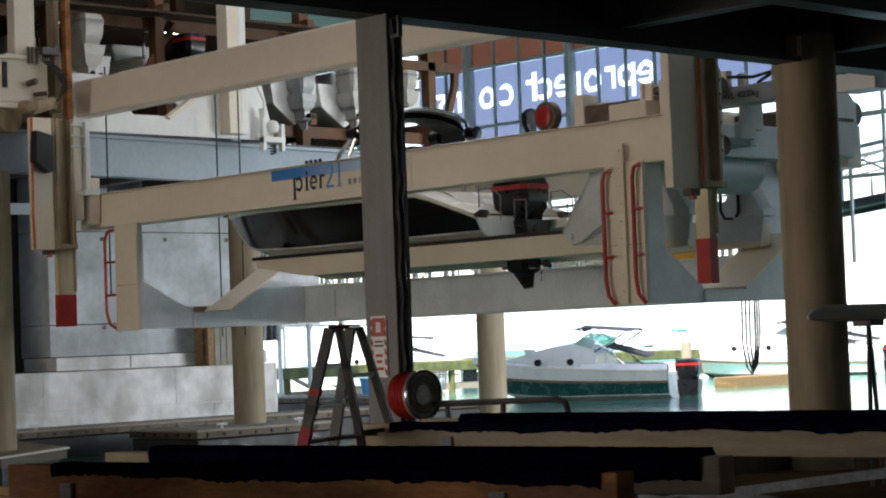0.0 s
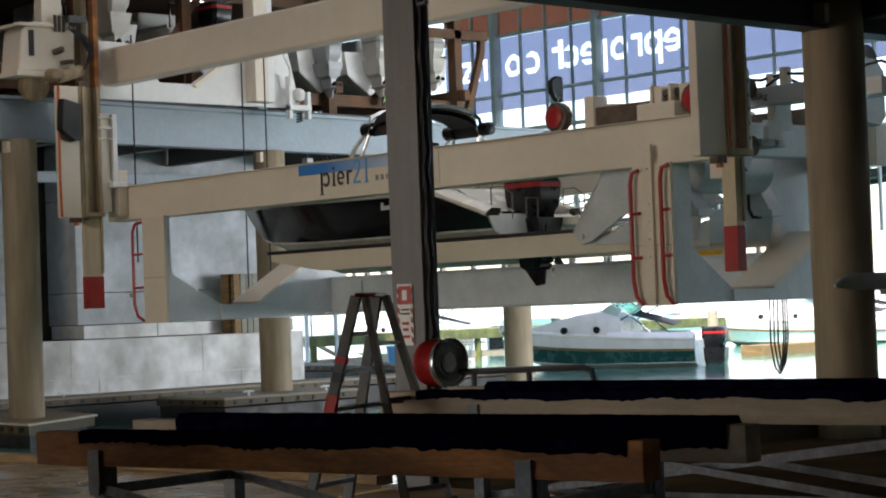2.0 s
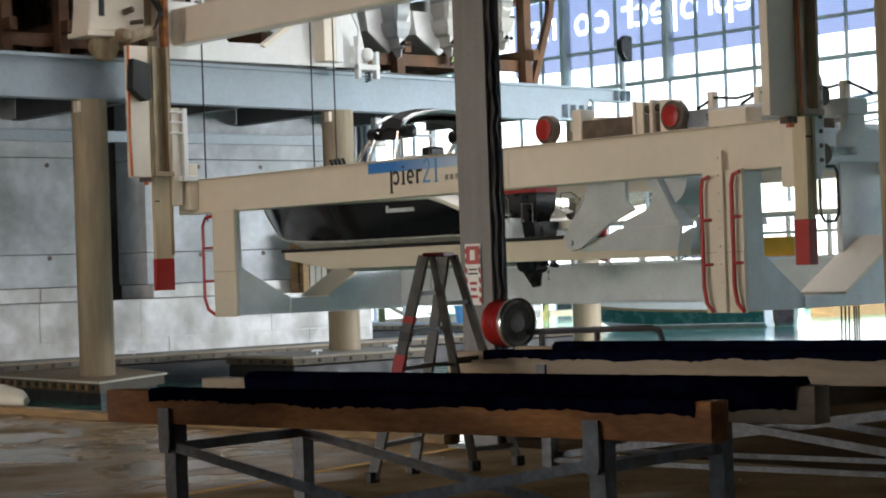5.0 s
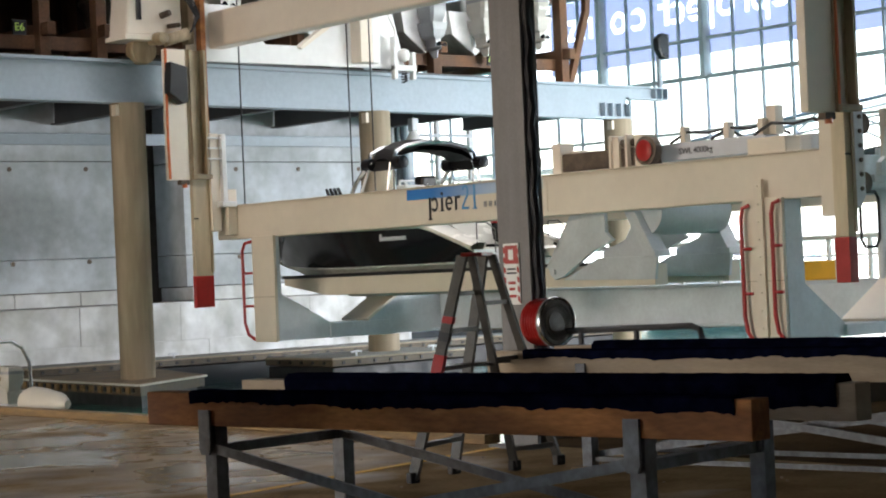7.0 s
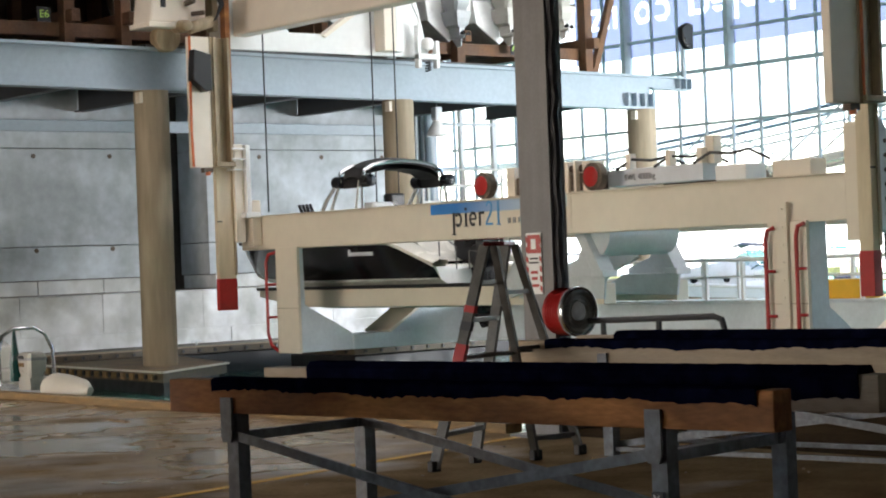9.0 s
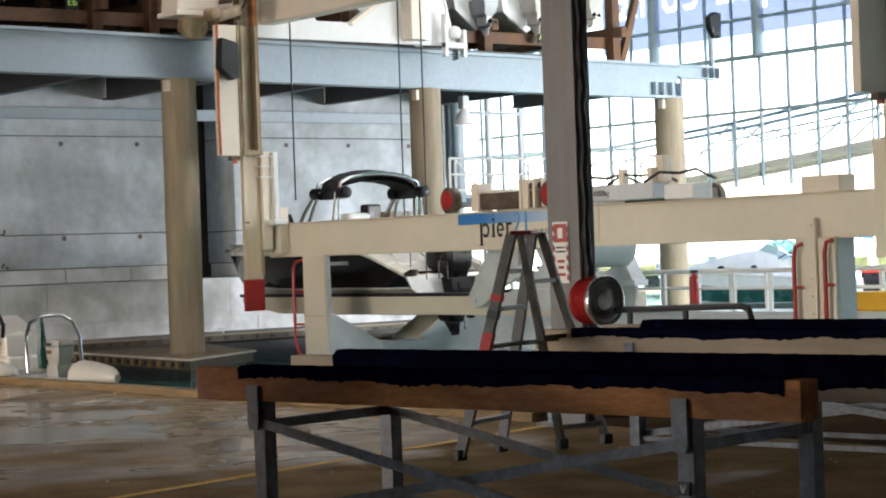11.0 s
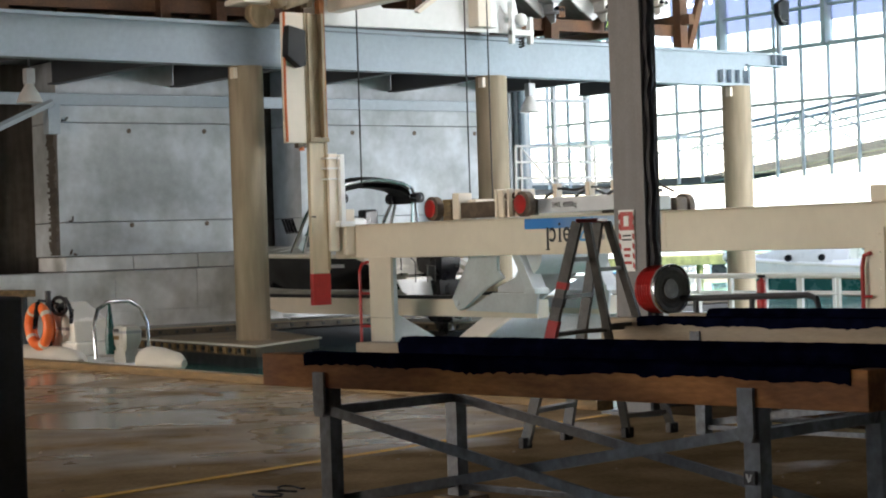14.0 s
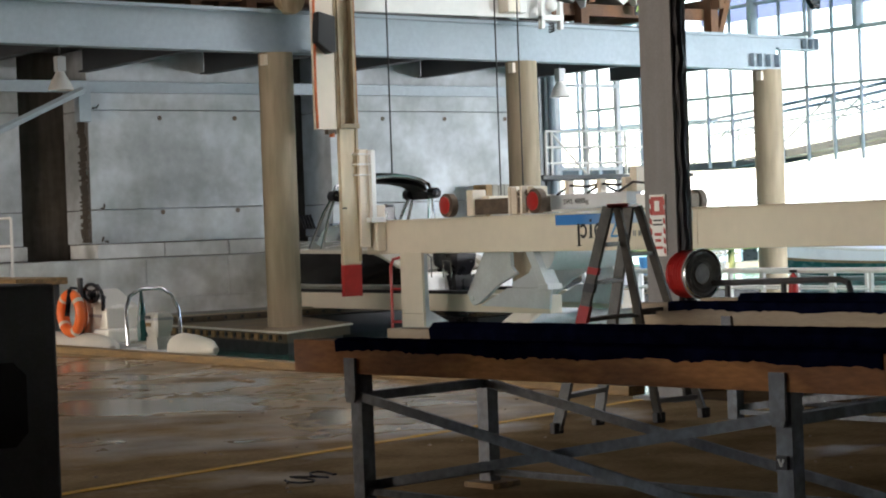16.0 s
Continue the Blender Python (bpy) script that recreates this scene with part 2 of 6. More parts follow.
def film_material(name, color, fac):
    """Translucent window film seen from behind against the daylight."""
    m = bpy.data.materials.new(name)
    m.use_nodes = True
    n, l = m.node_tree.nodes, m.node_tree.links
    n.remove(n["Principled BSDF"])
    a, t, x = n.new("ShaderNodeBsdfTranslucent"), n.new("ShaderNodeBsdfTransparent"), n.new("ShaderNodeMixShader")
    a.inputs["Color"].default_value = (*color, 1)
    t.inputs["Color"].default_value = (*color, 1)
    x.inputs["Fac"].default_value = fac
    l.new(a.outputs[0], x.inputs[1])
    l.new(t.outputs[0], x.inputs[2])
    l.new(x.outputs[0], n["Material Output"].inputs["Surface"])
    return m


M["filmblue"] = film_material("blue_window_film", (0.235, 0.225, 0.325), 0.5)
M["filmpink"] = film_material("salmon_window_film", (0.42, 0.21, 0.15), 0.5)
M["roofglaze"] = film_material("added_milky_roof_sheet", (0.46, 0.47, 0.47), 0.12)
M["filmwhite"] = film_material("white_window_lettering", (0.9, 0.9, 0.9), 0.5)


def water_material():
    m = bpy.data.materials.new("green_harbour_water")
    m.use_nodes = True
    n, l = m.node_tree.nodes, m.node_tree.links
    b = n["Principled BSDF"]
    b.inputs["Base Color"].default_value = (0.045, 0.22, 0.17, 1)
    b.inputs["Roughness"].default_value = 0.08
    b.inputs["IOR"].default_value = 1.33
    tc = n.new("ShaderNodeTexCoord")
    w = n.new("ShaderNodeTexNoise")
    w.inputs["Scale"].default_value, w.inputs["Detail"].default_value = 1.4, 5
    l.new(tc.outputs["Object"], w.inputs["Vector"])
    bp = n.new("ShaderNodeBump")
    bp.inputs["Strength"].default_value, bp.inputs["Distance"].default_value = 0.35, 0.12
    l.new(w.outputs["Fac"], bp.inputs["Height"])
    l.new(bp.outputs[0], b.inputs["Normal"])
    return m


M["water"] = water_material()


# ---------------------------------------------------------------- building helpers
def thing(name, base, label="", category="", group="", kind=""):
    ob = new(name)
    ob.empty_display_size = 0.2
    ob.location = base
    return tagged(ob, label, category, group, kind)


def root_of(ob):
    while ob.parent:
        ob = ob.parent
    return ob


def part(name, bm, mat, parent=None, label="", smooth=False):
    """One mesh object, modelled in world coordinates, under a thing or a part."""
    if parent:
        bmesh.ops.translate(bm, verts=bm.verts, vec=-root_of(parent).location)
    bmesh.ops.recalc_face_normals(bm, faces=bm.faces)
    me = bpy.data.meshes.new(name)
    bm.to_mesh(me)
    bm.free()
    me.materials.append(M[mat])
    if smooth:
        for p in me.polygons:
            p.use_smooth = True
        me.set_sharp_from_angle(angle=radians(38))
    ob = new(name, me)
    ob.parent = parent
    return tagged(ob, label)


def structure(name, bm, mat, label, category, smooth=False):
    return tagged(part(name, bm, mat, None, label, smooth), "", category, "", "structure")


def box(x0, y0, z0, x1, y1, z1, bevel=0.0, bm=None):
    bm = bm or bmesh.new()
    v = [bm.verts.new((x, y, z)) for x in (x0, x1) for y in (y0, y1) for z in (z0, z1)]
    fs = [bm.faces.new([v[i] for i in q]) for q in ((0, 1, 3, 2), (4, 6, 7, 5), (0, 4, 5, 1), (2, 3, 7, 6), (0, 2, 6, 4), (1, 5, 7, 3))]
    if bevel:
        es = list({e for f in fs for e in f.edges})
        bmesh.ops.bevel(bm, geom=es, offset=bevel, segments=2, profile=0.5, affect="EDGES", clamp_overlap=True)
    return bm


def prism(poly, axis, lo, hi, bevel=0.0, bm=None):
    """A polygon of the two other axes (in x, y, z order) drawn out along axis."""
    bm = bm or bmesh.new()

    def p(a, b, c):
        return {"x": (c, a, b), "y": (a, c, b), "z": (a, b, c)}[axis]
    low = [bm.verts.new(p(a, b, lo)) for a, b in poly]
    high = [bm.verts.new(p(a, b, hi)) for a, b in poly]
    fs = [bm.faces.new(low), bm.faces.new(high[::-1])]
    for i in range(len(poly)):
        j = (i + 1) % len(poly)
        fs.append(bm.faces.new((low[i], low[j], high[j], high[i])))
    if bevel:
        bmesh.ops.bevel(bm, geom=list({e for f in fs for e in f.edges}), offset=bevel, segments=2, profile=0.5, affect="EDGES", clamp_overlap=True)
    return bm


def tube(pts, r, n=8, bm=None, closed=False, taper=None):
    """A round bar along points; taper gives a radius for each point."""
    bm = bm or bmesh.new()
    pts = [Vector(p) for p in pts]
    rings = []
    k = len(pts)
    prev = None
    for i, p in enumerate(pts):
        a = pts[(i - 1) % k] if closed or i else p
        b = pts[(i + 1) % k] if closed or i < k - 1 else p
        d = (b - a).normalized()
        if prev is None:
            u = d.orthogonal().normalized()
        else:
            u = (prev - d * prev.dot(d)).normalized()
        prev = u
        w = d.cross(u)
        rr = taper[i] if taper else r
        rings.append([bm.verts.new(p + rr * (math.cos(2 * math.pi * j / n) * u + math.sin(2 * math.pi * j / n) * w)) for j in range(n)])
    for i in range(k if closed else k - 1):
        a, b = rings[i], rings[(i + 1) % k]
        for j in range(n):
            bm.faces.new((a[j], a[(j + 1) % n], b[(j + 1) % n], b[j]))
    if not closed:
        bm.faces.new(rings[0])
        bm.faces.new(rings[-1][::-1])
    return bm


def rod(a, b, r, n=10, bm=None, r2=None):
    return tube([a, b], r, n, bm, taper=[r, r2 if r2 is not None else r])


def lathe(profile, centre, axis="z", n=24, bm=None):
    """Revolve (radius, height) pairs about an axis through centre."""
    bm = bm or bmesh.new()
    c = Vector(centre)
    rings = []
    for r, h in profile:
        ring = []
        for j in range(n):
            a = 2 * math.pi * j / n
            q = {"z": (r * math.cos(a), r * math.sin(a), h), "x": (h, r * math.cos(a), r * math.sin(a)), "y": (r * math.cos(a), h, r * math.sin(a))}[axis]
            ring.append(bm.verts.new(c + Vector(q)))
        rings.append(ring)
    for a, b in zip(rings, rings[1:]):
        for j in range(n):
            bm.faces.new((a[j], a[(j + 1) % n], b[(j + 1) % n], b[j]))
    bm.faces.new(rings[0])
    bm.faces.new(rings[-1][::-1])
    return bm


def ibeam_x(x0, x1, y, z0, z1, w, tf=0.05, tw=0.03, bm=None):
    h = w / 2
    poly = [(y - h, z0), (y + h, z0), (y + h, z0 + tf), (y + tw, z0 + tf), (y + tw, z1 - tf), (y + h, z1 - tf), (y + h, z1), (y - h, z1), (y - h, z1 - tf),
            (y - tw, z1 - tf), (y - tw, z0 + tf), (y - h, z0 + tf)]
    return prism(poly, "x", x0, x1, bm=bm)


def ibeam_y(y0, y1, x, z0, z1, w, tf=0.04, tw=0.02, bm=None):
    h = w / 2
    poly = [(x - h, z0), (x + h, z0), (x + h, z0 + tf), (x + tw, z0 + tf), (x + tw, z1 - tf), (x + h, z1 - tf), (x + h, z1), (x - h, z1), (x - h, z1 - tf),
            (x - tw, z1 - tf), (x - tw, z0 + tf), (x - h, z0 + tf)]
    return prism(poly, "y", y0, y1, bm=bm)


def text_part(name, words, size, m, mat, parent, extrude=0.003):
    """Raised lettering as a mesh, in the pose m of the world."""
    cu = bpy.data.curves.new(name, "FONT")
    cu.body, cu.size, cu.extrude, cu.align_x, cu.align_y = words, size, extrude, "CENTER", "CENTER"
    tmp = bpy.data.objects.new(name, cu)
    scene.collection.objects.link(tmp)
    bpy.context.view_layer.update()
    me = bpy.data.meshes.new_from_object(tmp)
    bpy.data.objects.remove(tmp)
    bpy.data.curves.remove(cu)
    me.transform(m)
    me.transform(Matrix.Translation(-root_of(parent).location))
    me.materials.clear()
    me.materials.append(M[mat])
    ob = new(name, me)
    ob.parent = parent
    return ob


FACE_NEG_X = Matrix(((0, 0, -1, 0), (-1, 0, 0, 0), (0, 1, 0, 0), (0, 0, 0, 1)))   # lettering on a face that looks to -x
FACE_NEG_Y = Matrix(((1, 0, 0, 0), (0, 0, -1, 0), (0, 1, 0, 0), (0, 0, 0, 1)))    # and to -y


# ---------------------------------------------------------------- setting
structure("floor", box(-12, -14, -2.4, 12.98, 52, 0.0), "floor", "wet stained brown concrete yard floor", "floor")
structure("water", box(12.0, -300, -0.80, 700, 700, -0.75), "water", "rippled green harbour water", "water")
structure("seabed", box(-400, -400, -3.2, 700, 700, -2.9), "pontoon", "ground under the harbour and the yard", "ground")
structure("kerb", box(12.80, 15.2, 0.0, 13.02, 44, 0.10, 0.012), "kerb", "low timber kerb along the quay edge", "kerb")

# back wall: lower block wall, ledge and tall panels; recesses between them are coloured dark for shade
structure("wall_lower", box(13.1, 43.3, -2.4, 34.0, 44.6, 1.28, 0.02), "block", "pale stained concrete lower wall above the water", "wall")
structure("wall_recess", box(-12, 45.6, -2.4, 34.0, 45.9, 7.0), "recess_shade", "recessed concrete wall behind the panels, coloured dark for shade", "wall")
structure("wall_floor_slab", box(13.1, 44.6, 0.6, 34.0, 45.6, 1.05), "concrete", "concrete ledge behind the lower wall", "wall")

panel_wall = thing("wall_panels", (20, 44, 1.1), "tall grey precast concrete wall panels with tie holes", "wall", kind="structure")
for x0, x1, back in ((13.2, 19.1, 1.2), (20.36, 25.75, 0.0), (27.2, 34.0, 0.0)):
    for z0, z1, dy in ((1.30, 1.64, -0.03), (1.66, 2.47, 0.0), (2.49, 4.89, 0.0), (4.91, 6.38, 0.02)):
        if z1 < 1.7:
            n = 3
            for i in range(n):
                w = (x1 - x0) / n
                part("block", box(x0 + i * w + 0.01, 43.75 + dy + back, z0, x0 + (i + 1) * w - 0.01, 45.3, z1, 0.012), "block", panel_wall)
        else:
            part("panel", box(x0, 43.98 + dy + back, z0, x1, 45.4, z1, 0.015), "concrete", panel_wall)
for x in (22.28, 24.38, 28.85, 30.86, 32.9):
    for z in (2.39, 4.71):
        part("tie_hole", rod((x, 43.965, z), (x, 44.0, z), 0.06, 12), "grime", panel_wall)
# broken edge of the panel beside the dark bay, in the recess's shade colour
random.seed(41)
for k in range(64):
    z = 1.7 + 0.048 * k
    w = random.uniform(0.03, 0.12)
    part("broken_edge", box(20.36 - w, 43.99, z, 20.40 + random.uniform(0, 0.1), 44.4, z + 0.047), "recess_shade", panel_wall)
for x, z in ((20.62, 2.52), (20.62, 1.72), (20.5, 4.95)):
    for k in range(2):
        part("starter_bar", tube([(x + 0.09 * k, 43.99, z), (x + 0.09 * k + random.uniform(-0.05, 0.05), 43.9, z + random.uniform(-0.08, 0.14))], 0.022, 5), "recess_shade", panel_wall)
# formwork joints on the lower wall
joints = thing("wall_joints", (20, 43.3, 0), "cast block courses of the lower wall", "wall", kind="structure")
random.seed(5)
for row, (z0, z1) in enumerate(((-0.7, 0.30), (0.312, 1.265))):
    x = 13.3 + 1.3 * row
    while x < 33.4:
        w = random.uniform(2.2, 4.6)
        part("block", box(x, 43.275 - random.uniform(0, 0.012), z0, min(x + w, 33.9) - 0.012, 43.4, z1, 0.006), "block", joints)
        x += w
structure("wall_channel", ibeam_x(-12, 33.5, 43.72, 5.30, 5.58, 0.16, 0.03, 0.02), "girder", "pale blue steel channel along the wall head", "beam")
end_wall = thing("wall_corrugated", (34, 45.5, 2), "grey corrugated cladding at the end of the wall", "wall", kind="structure")
for i in range(9):
    part("rib", box(34.02 + i * 0.2, 45.4, 1.9, 34.10 + i * 0.2, 45.5, 7.0), "corrugated", end_wall)
part("sheet", box(33.95, 45.48, 1.9, 35.8, 45.6, 7.0), "corrugated", end_wall)
part("pipe", rod((35.55, 45.2, 1.9), (35.55, 45.2, 6.4), 0.1, 10), "girder", end_wall)
win2 = thing("window_2", (37, 45.5, 3.2), "white framed opening with bright daylight behind", "window", kind="structure")
for x in (35.85, 36.95, 38.2):
    part("window_frame", box(x, 45.45, 2.2, x + 0.12, 45.6, 6.4), "lightgrey", win2)
for z in (3.3, 5.75):
    part("transom", box(35.85, 45.43, z, 38.3, 45.47, z + 0.1), "mullion", win2)
platform = thing("landing_platform", (35, 44.5, 2.9), "small steel landing platform with white rails", "platform")
part("deck", box(33.9, 43.6, 3.0, 39.5, 45.3, 3.12), "darksteel", platform)
for x in (34.1, 34.3, 35.6, 37.0, 38.4, 39.4):
    part("rail_post", rod((x, 43.7, 3.12), (x, 43.7, 4.35), 0.04, 8), "white", platform)
for z in (3.45, 3.9, 4.35):
    part("rail_bar", rod((34.1, 43.7, z), (39.4, 43.7, z), 0.035, 8), "white", platform)
part("brace", rod((34.3, 43.68, 4.3), (35.5, 43.68, 3.15), 0.035, 8), "white", platform)
for x in (34.2, 38.9):
    part("support", rod((x, 44.4, -2.6), (x, 44.4, 3.0), 0.1, 10), "girder", platform)
plank = thing("wall_fender", (32, 43.1, 1.1), "weathered grey plank fender standing on the wall ledge", "fender")
for i in range(4):
    part("plank", box(31.72 + 0.2 * i, 43.05, 1.28, 31.9 + 0.2 * i, 43.2, 2.88 - 0.02 * (i % 2), 0.01), "pontoon", plank)
part("side_board", box(31.5, 43.05, 1.28, 31.7, 43.65, 2.88, 0.01), "kerb", plank, "dark brown side board")
part("back_board", box(31.5, 43.2, 1.28, 32.5, 43.28, 2.85), "kerb", plank)
def girder_y(x):
    """Centre line of the crane girder, which runs slightly askew to the wall."""
    return 37.24 + 0.08 * (x - 21.71)


def askew(bm):
    for v in bm.verts:
        v.co.y += 0.08 * (v.co.x - 21.71)
    return bm


structure("crane_girder", askew(ibeam_x(-12, 38.02, 37.24, 5.67, 6.60, 0.42, 0.07, 0.03)), "girder", "pale blue-grey steel crane girder on concrete columns", "girder")
structure("girder_tail", askew(ibeam_x(38.02, 39.65, 37.24, 6.24, 6.595, 0.3, 0.04, 0.02)), "girder", "short steel end of the crane girder", "girder")
stiff = thing("girder_stiffeners", (37.4, 38.4, 5.7), "steel stiffener plates of the crane girder", "girder", kind="structure")
for x in (36.96, 37.28, 37.62, 37.96, 39.1, 39.36, 39.6):
    part("plate", askew(box(x, 37.045, 5.74 if x < 38 else 6.28, x + 0.03, 37.21, 6.10 if x < 38 else 6.55)), "girder", stiff)
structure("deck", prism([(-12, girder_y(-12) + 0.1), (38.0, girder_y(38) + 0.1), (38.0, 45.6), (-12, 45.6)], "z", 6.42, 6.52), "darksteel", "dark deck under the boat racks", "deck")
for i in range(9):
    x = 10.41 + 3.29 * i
    structure("deck_joist", ibeam_y(girder_y(x) + 0.04, 43.95, x, 5.80, 6.41, 0.26), "joist", "steel deck joist between girder and wall, darkened for under-deck shade", "beam")
structure("wall_brace", tube([(13.6, 43.4, 2.45), (20.0, 43.4, 5.34)], 0.10, 6), "girder", "diagonal grey steel brace at the wall", "brace")
structure("wall_post", box(19.98, 43.6, 4.6, 20.28, 43.9, 5.3), "girder", "grey steel post against the wall", "post")


def concrete_column(x, y, z0, z1, r=0.375):
    t = thing("concrete_column", (x, y, z0), "round concrete column with water stains, standing in the basin", "column", "columns under the crane girders")
    part("shaft", lathe([(r, z0), (r, z1 * 0.45), (r * 1.006, z1 * 0.45 + 0.01), (r * 1.006, z1 * 0.72), (r, z1 * 0.72 + 0.01), (r, z1)], (x, y, 0), n=36), "column", t, smooth=True)
    part("bracket", box(x - r - 0.03, y - 0.2, z1 - 0.28, x - r + 0.12, y - 0.02, z1 - 0.04, 0.01), "cream", t, "small pale bracket")
    return t


for x, r in ((13.15, 0.37), (21.71, 0.375), (28.83, 0.378), (37.65, 0.385)):
    concrete_column(x, girder_y(x), -2.6, 5.67, r)
concrete_column(19.85, 14.6, -2.6, 5.30)

# near girder, deck and foreground roof over the yard
structure("near_girder", ibeam_x(-12, 44, 14.6, 4.95, 5.85, 0.36, 0.06, 0.03), "darksteel", "dark steel girder above the yard edge", "girder")
structure("near_girder_second", ibeam_x(15, 44, 12.2, 5.05, 5.7, 0.3, 0.05, 0.03), "darksteel", "dark steel beam under the upper deck", "beam")
for x in (16.4, 20.2, 24.0, 28):
    structure("near_joist", ibeam_y(4.0, 14.4, x, 5.1, 5.8, 0.25), "darksteel", "dark steel joist under the upper deck", "beam")
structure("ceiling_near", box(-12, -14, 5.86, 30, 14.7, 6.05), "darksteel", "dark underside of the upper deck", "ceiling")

# unseen roof with two added translucent strips, and unseen walls that close the place
structure("roof_south", box(-12, -14, 13.0, 50.3, 15.0, 13.2), "roofsheet", "pale sheet roof", "roof")
structure("roof_north", box(-12, 39.0, 13.0, 50.3, 64, 13.2), "roofsheet", "pale sheet roof", "roof")
structure("roof_west", box(-12, 15.0, 13.0, 17.0, 39.0, 13.2), "roofsheet", "pale sheet roof", "roof")
structure("roof_middle", box(20.0, 15.0, 13.0, 24.5, 39.0, 13.2), "roofsheet", "pale sheet roof", "roof")
structure("roof_east", box(33.5, 15.0, 13.0, 50.3, 39.0, 13.2), "roofsheet", "pale sheet roof", "roof")
# translucent strips added to bring soft light in from above
structure("added_roof_strip_1", box(17.0, 15.0, 13.05, 20.0, 39.0, 13.07), "roofglaze", "unseen translucent roof strip, added to let daylight in", "roof light")
structure("added_roof_strip_2", box(24.5, 15.0, 13.05, 33.5, 39.0, 13.07), "roofglaze", "unseen translucent roof strip, added to let daylight in", "roof light")
# unseen deck added to keep lamp light off the yard floor
structure("yard_shade_deck", box(-12, 14.75, 6.6, 12.4, 37.0, 6.8), "darksteel", "unseen dark deck added to shade the yard floor", "ceiling")
structure("floor_apron", box(12.98, -14, -2.4, 36, 14.95, 0.0), "apron", "dry dark concrete apron beside the basin", "floor")
# added dark strip that stands in for shade at the apron edge
structure("apron_shade_strip", box(13.04, 14.98, -0.4, 36, 15.12, 0.36, 0.01), "darktimber", "dark strip added along the apron edge in place of shade", "kerb")
# unseen walls added to shut sky light out of the yard and apron
structure("wall_yard_east", box(34.0, -14, -2.4, 34.3, 13.5, 13.0), "concrete", "unseen plain concrete wall, added to keep light off the apron", "wall")
structure("wall_rear", box(-12, -14.3, -2.4, 30, -14.0, 13.2), "concrete", "unseen plain concrete rear wall, added to shut out light", "wall")
structure("wall_yard_south", box(-12.3, -14, -2.4, -12.0, 14, 13.2), "concrete", "unseen plain concrete yard wall, added to shut out light", "wall")
structure("wall_yard_north", box(-12.3, 36, -2.4, -12.0, 46, 13.2), "concrete", "unseen plain concrete yard wall, added to shut out light", "wall")
structure("wall_yard_head", box(-12.3, 14, 6.0, -12.0, 36, 13.2), "concrete", "unseen plain wall added above the gap in the yard side", "wall")
structure("wall_upper_north", box(-12, 63.8, 6.5, 50, 64, 13.2), "roofsheet", "plain upper wall behind the boat racks", "wall")

# yellow line on the yard floor
ang = math.atan2(14.85 - 12.76, 12.78 - 5.63)
line = bmesh.new()
for s0, s1 in ((-6, -1.2), (-1.2, 2.4), (2.4, 5.6), (5.6, 9.0)):
    p0, p1 = [(5.63 + s * math.cos(ang), 12.76 + s * math.sin(ang)) for s in (s0, s1)]
    nx, ny = -math.sin(ang) * 0.055, math.cos(ang) * 0.055
    prism([(p0[0] - nx, p0[1] - ny), (p1[0] - nx, p1[1] - ny), (p1[0] + nx, p1[1] + ny), (p0[0] + nx, p0[1] + ny)], "z", 0.001, 0.005, bm=line)
structure("floor_line", line, "yellow", "worn yellow line painted on the yard floor", "floor marking")


# ---------------------------------------------------------------- glazed wall to the marina
window = thing("window_1", (50, 42, 3.6), "tall glazed wall in grey frames with bright daylight behind", "window", kind="structure")
Y0, Y1 = 16.25, 62.0
for k in range(10):
    y = 46.66 + 5.07 * (k - 6)
    part("window_frame", box(49.75, y - 0.1, 8.06, 50.15, y + 0.1, 13.0), "mullion", window)
    part("mullion", box(49.93, y - 0.035, 3.6, 50.05, y + 0.035, 8.06), "mullion", window)
    for j in range(1, 4):
        part("mullion", box(49.93, y + 1.2675 * j - 0.035, 3.6, 50.05, y + 1.2675 * j + 0.035, 13.0), "mullion", window)
for z, h in ((6.2, 0.05), (8.06, 0.07), (9.38, 0.05), (11.55, 0.05)):
    part("transom", box(49.90, Y0, z - h, 50.08, Y1, z + h), "mullion", window)
for k in range(9):
    y = 46.66 + 5.07 * (k - 6)
    part("pane", box(50.0, y + 0.16, 3.8, 50.012, y + 4.91, 13.0), "glass", window).visible_shadow = False
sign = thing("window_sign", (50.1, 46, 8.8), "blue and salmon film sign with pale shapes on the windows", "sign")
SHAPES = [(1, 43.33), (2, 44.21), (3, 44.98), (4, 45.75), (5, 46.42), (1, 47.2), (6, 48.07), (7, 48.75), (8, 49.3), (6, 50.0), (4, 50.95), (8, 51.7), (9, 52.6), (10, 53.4)]


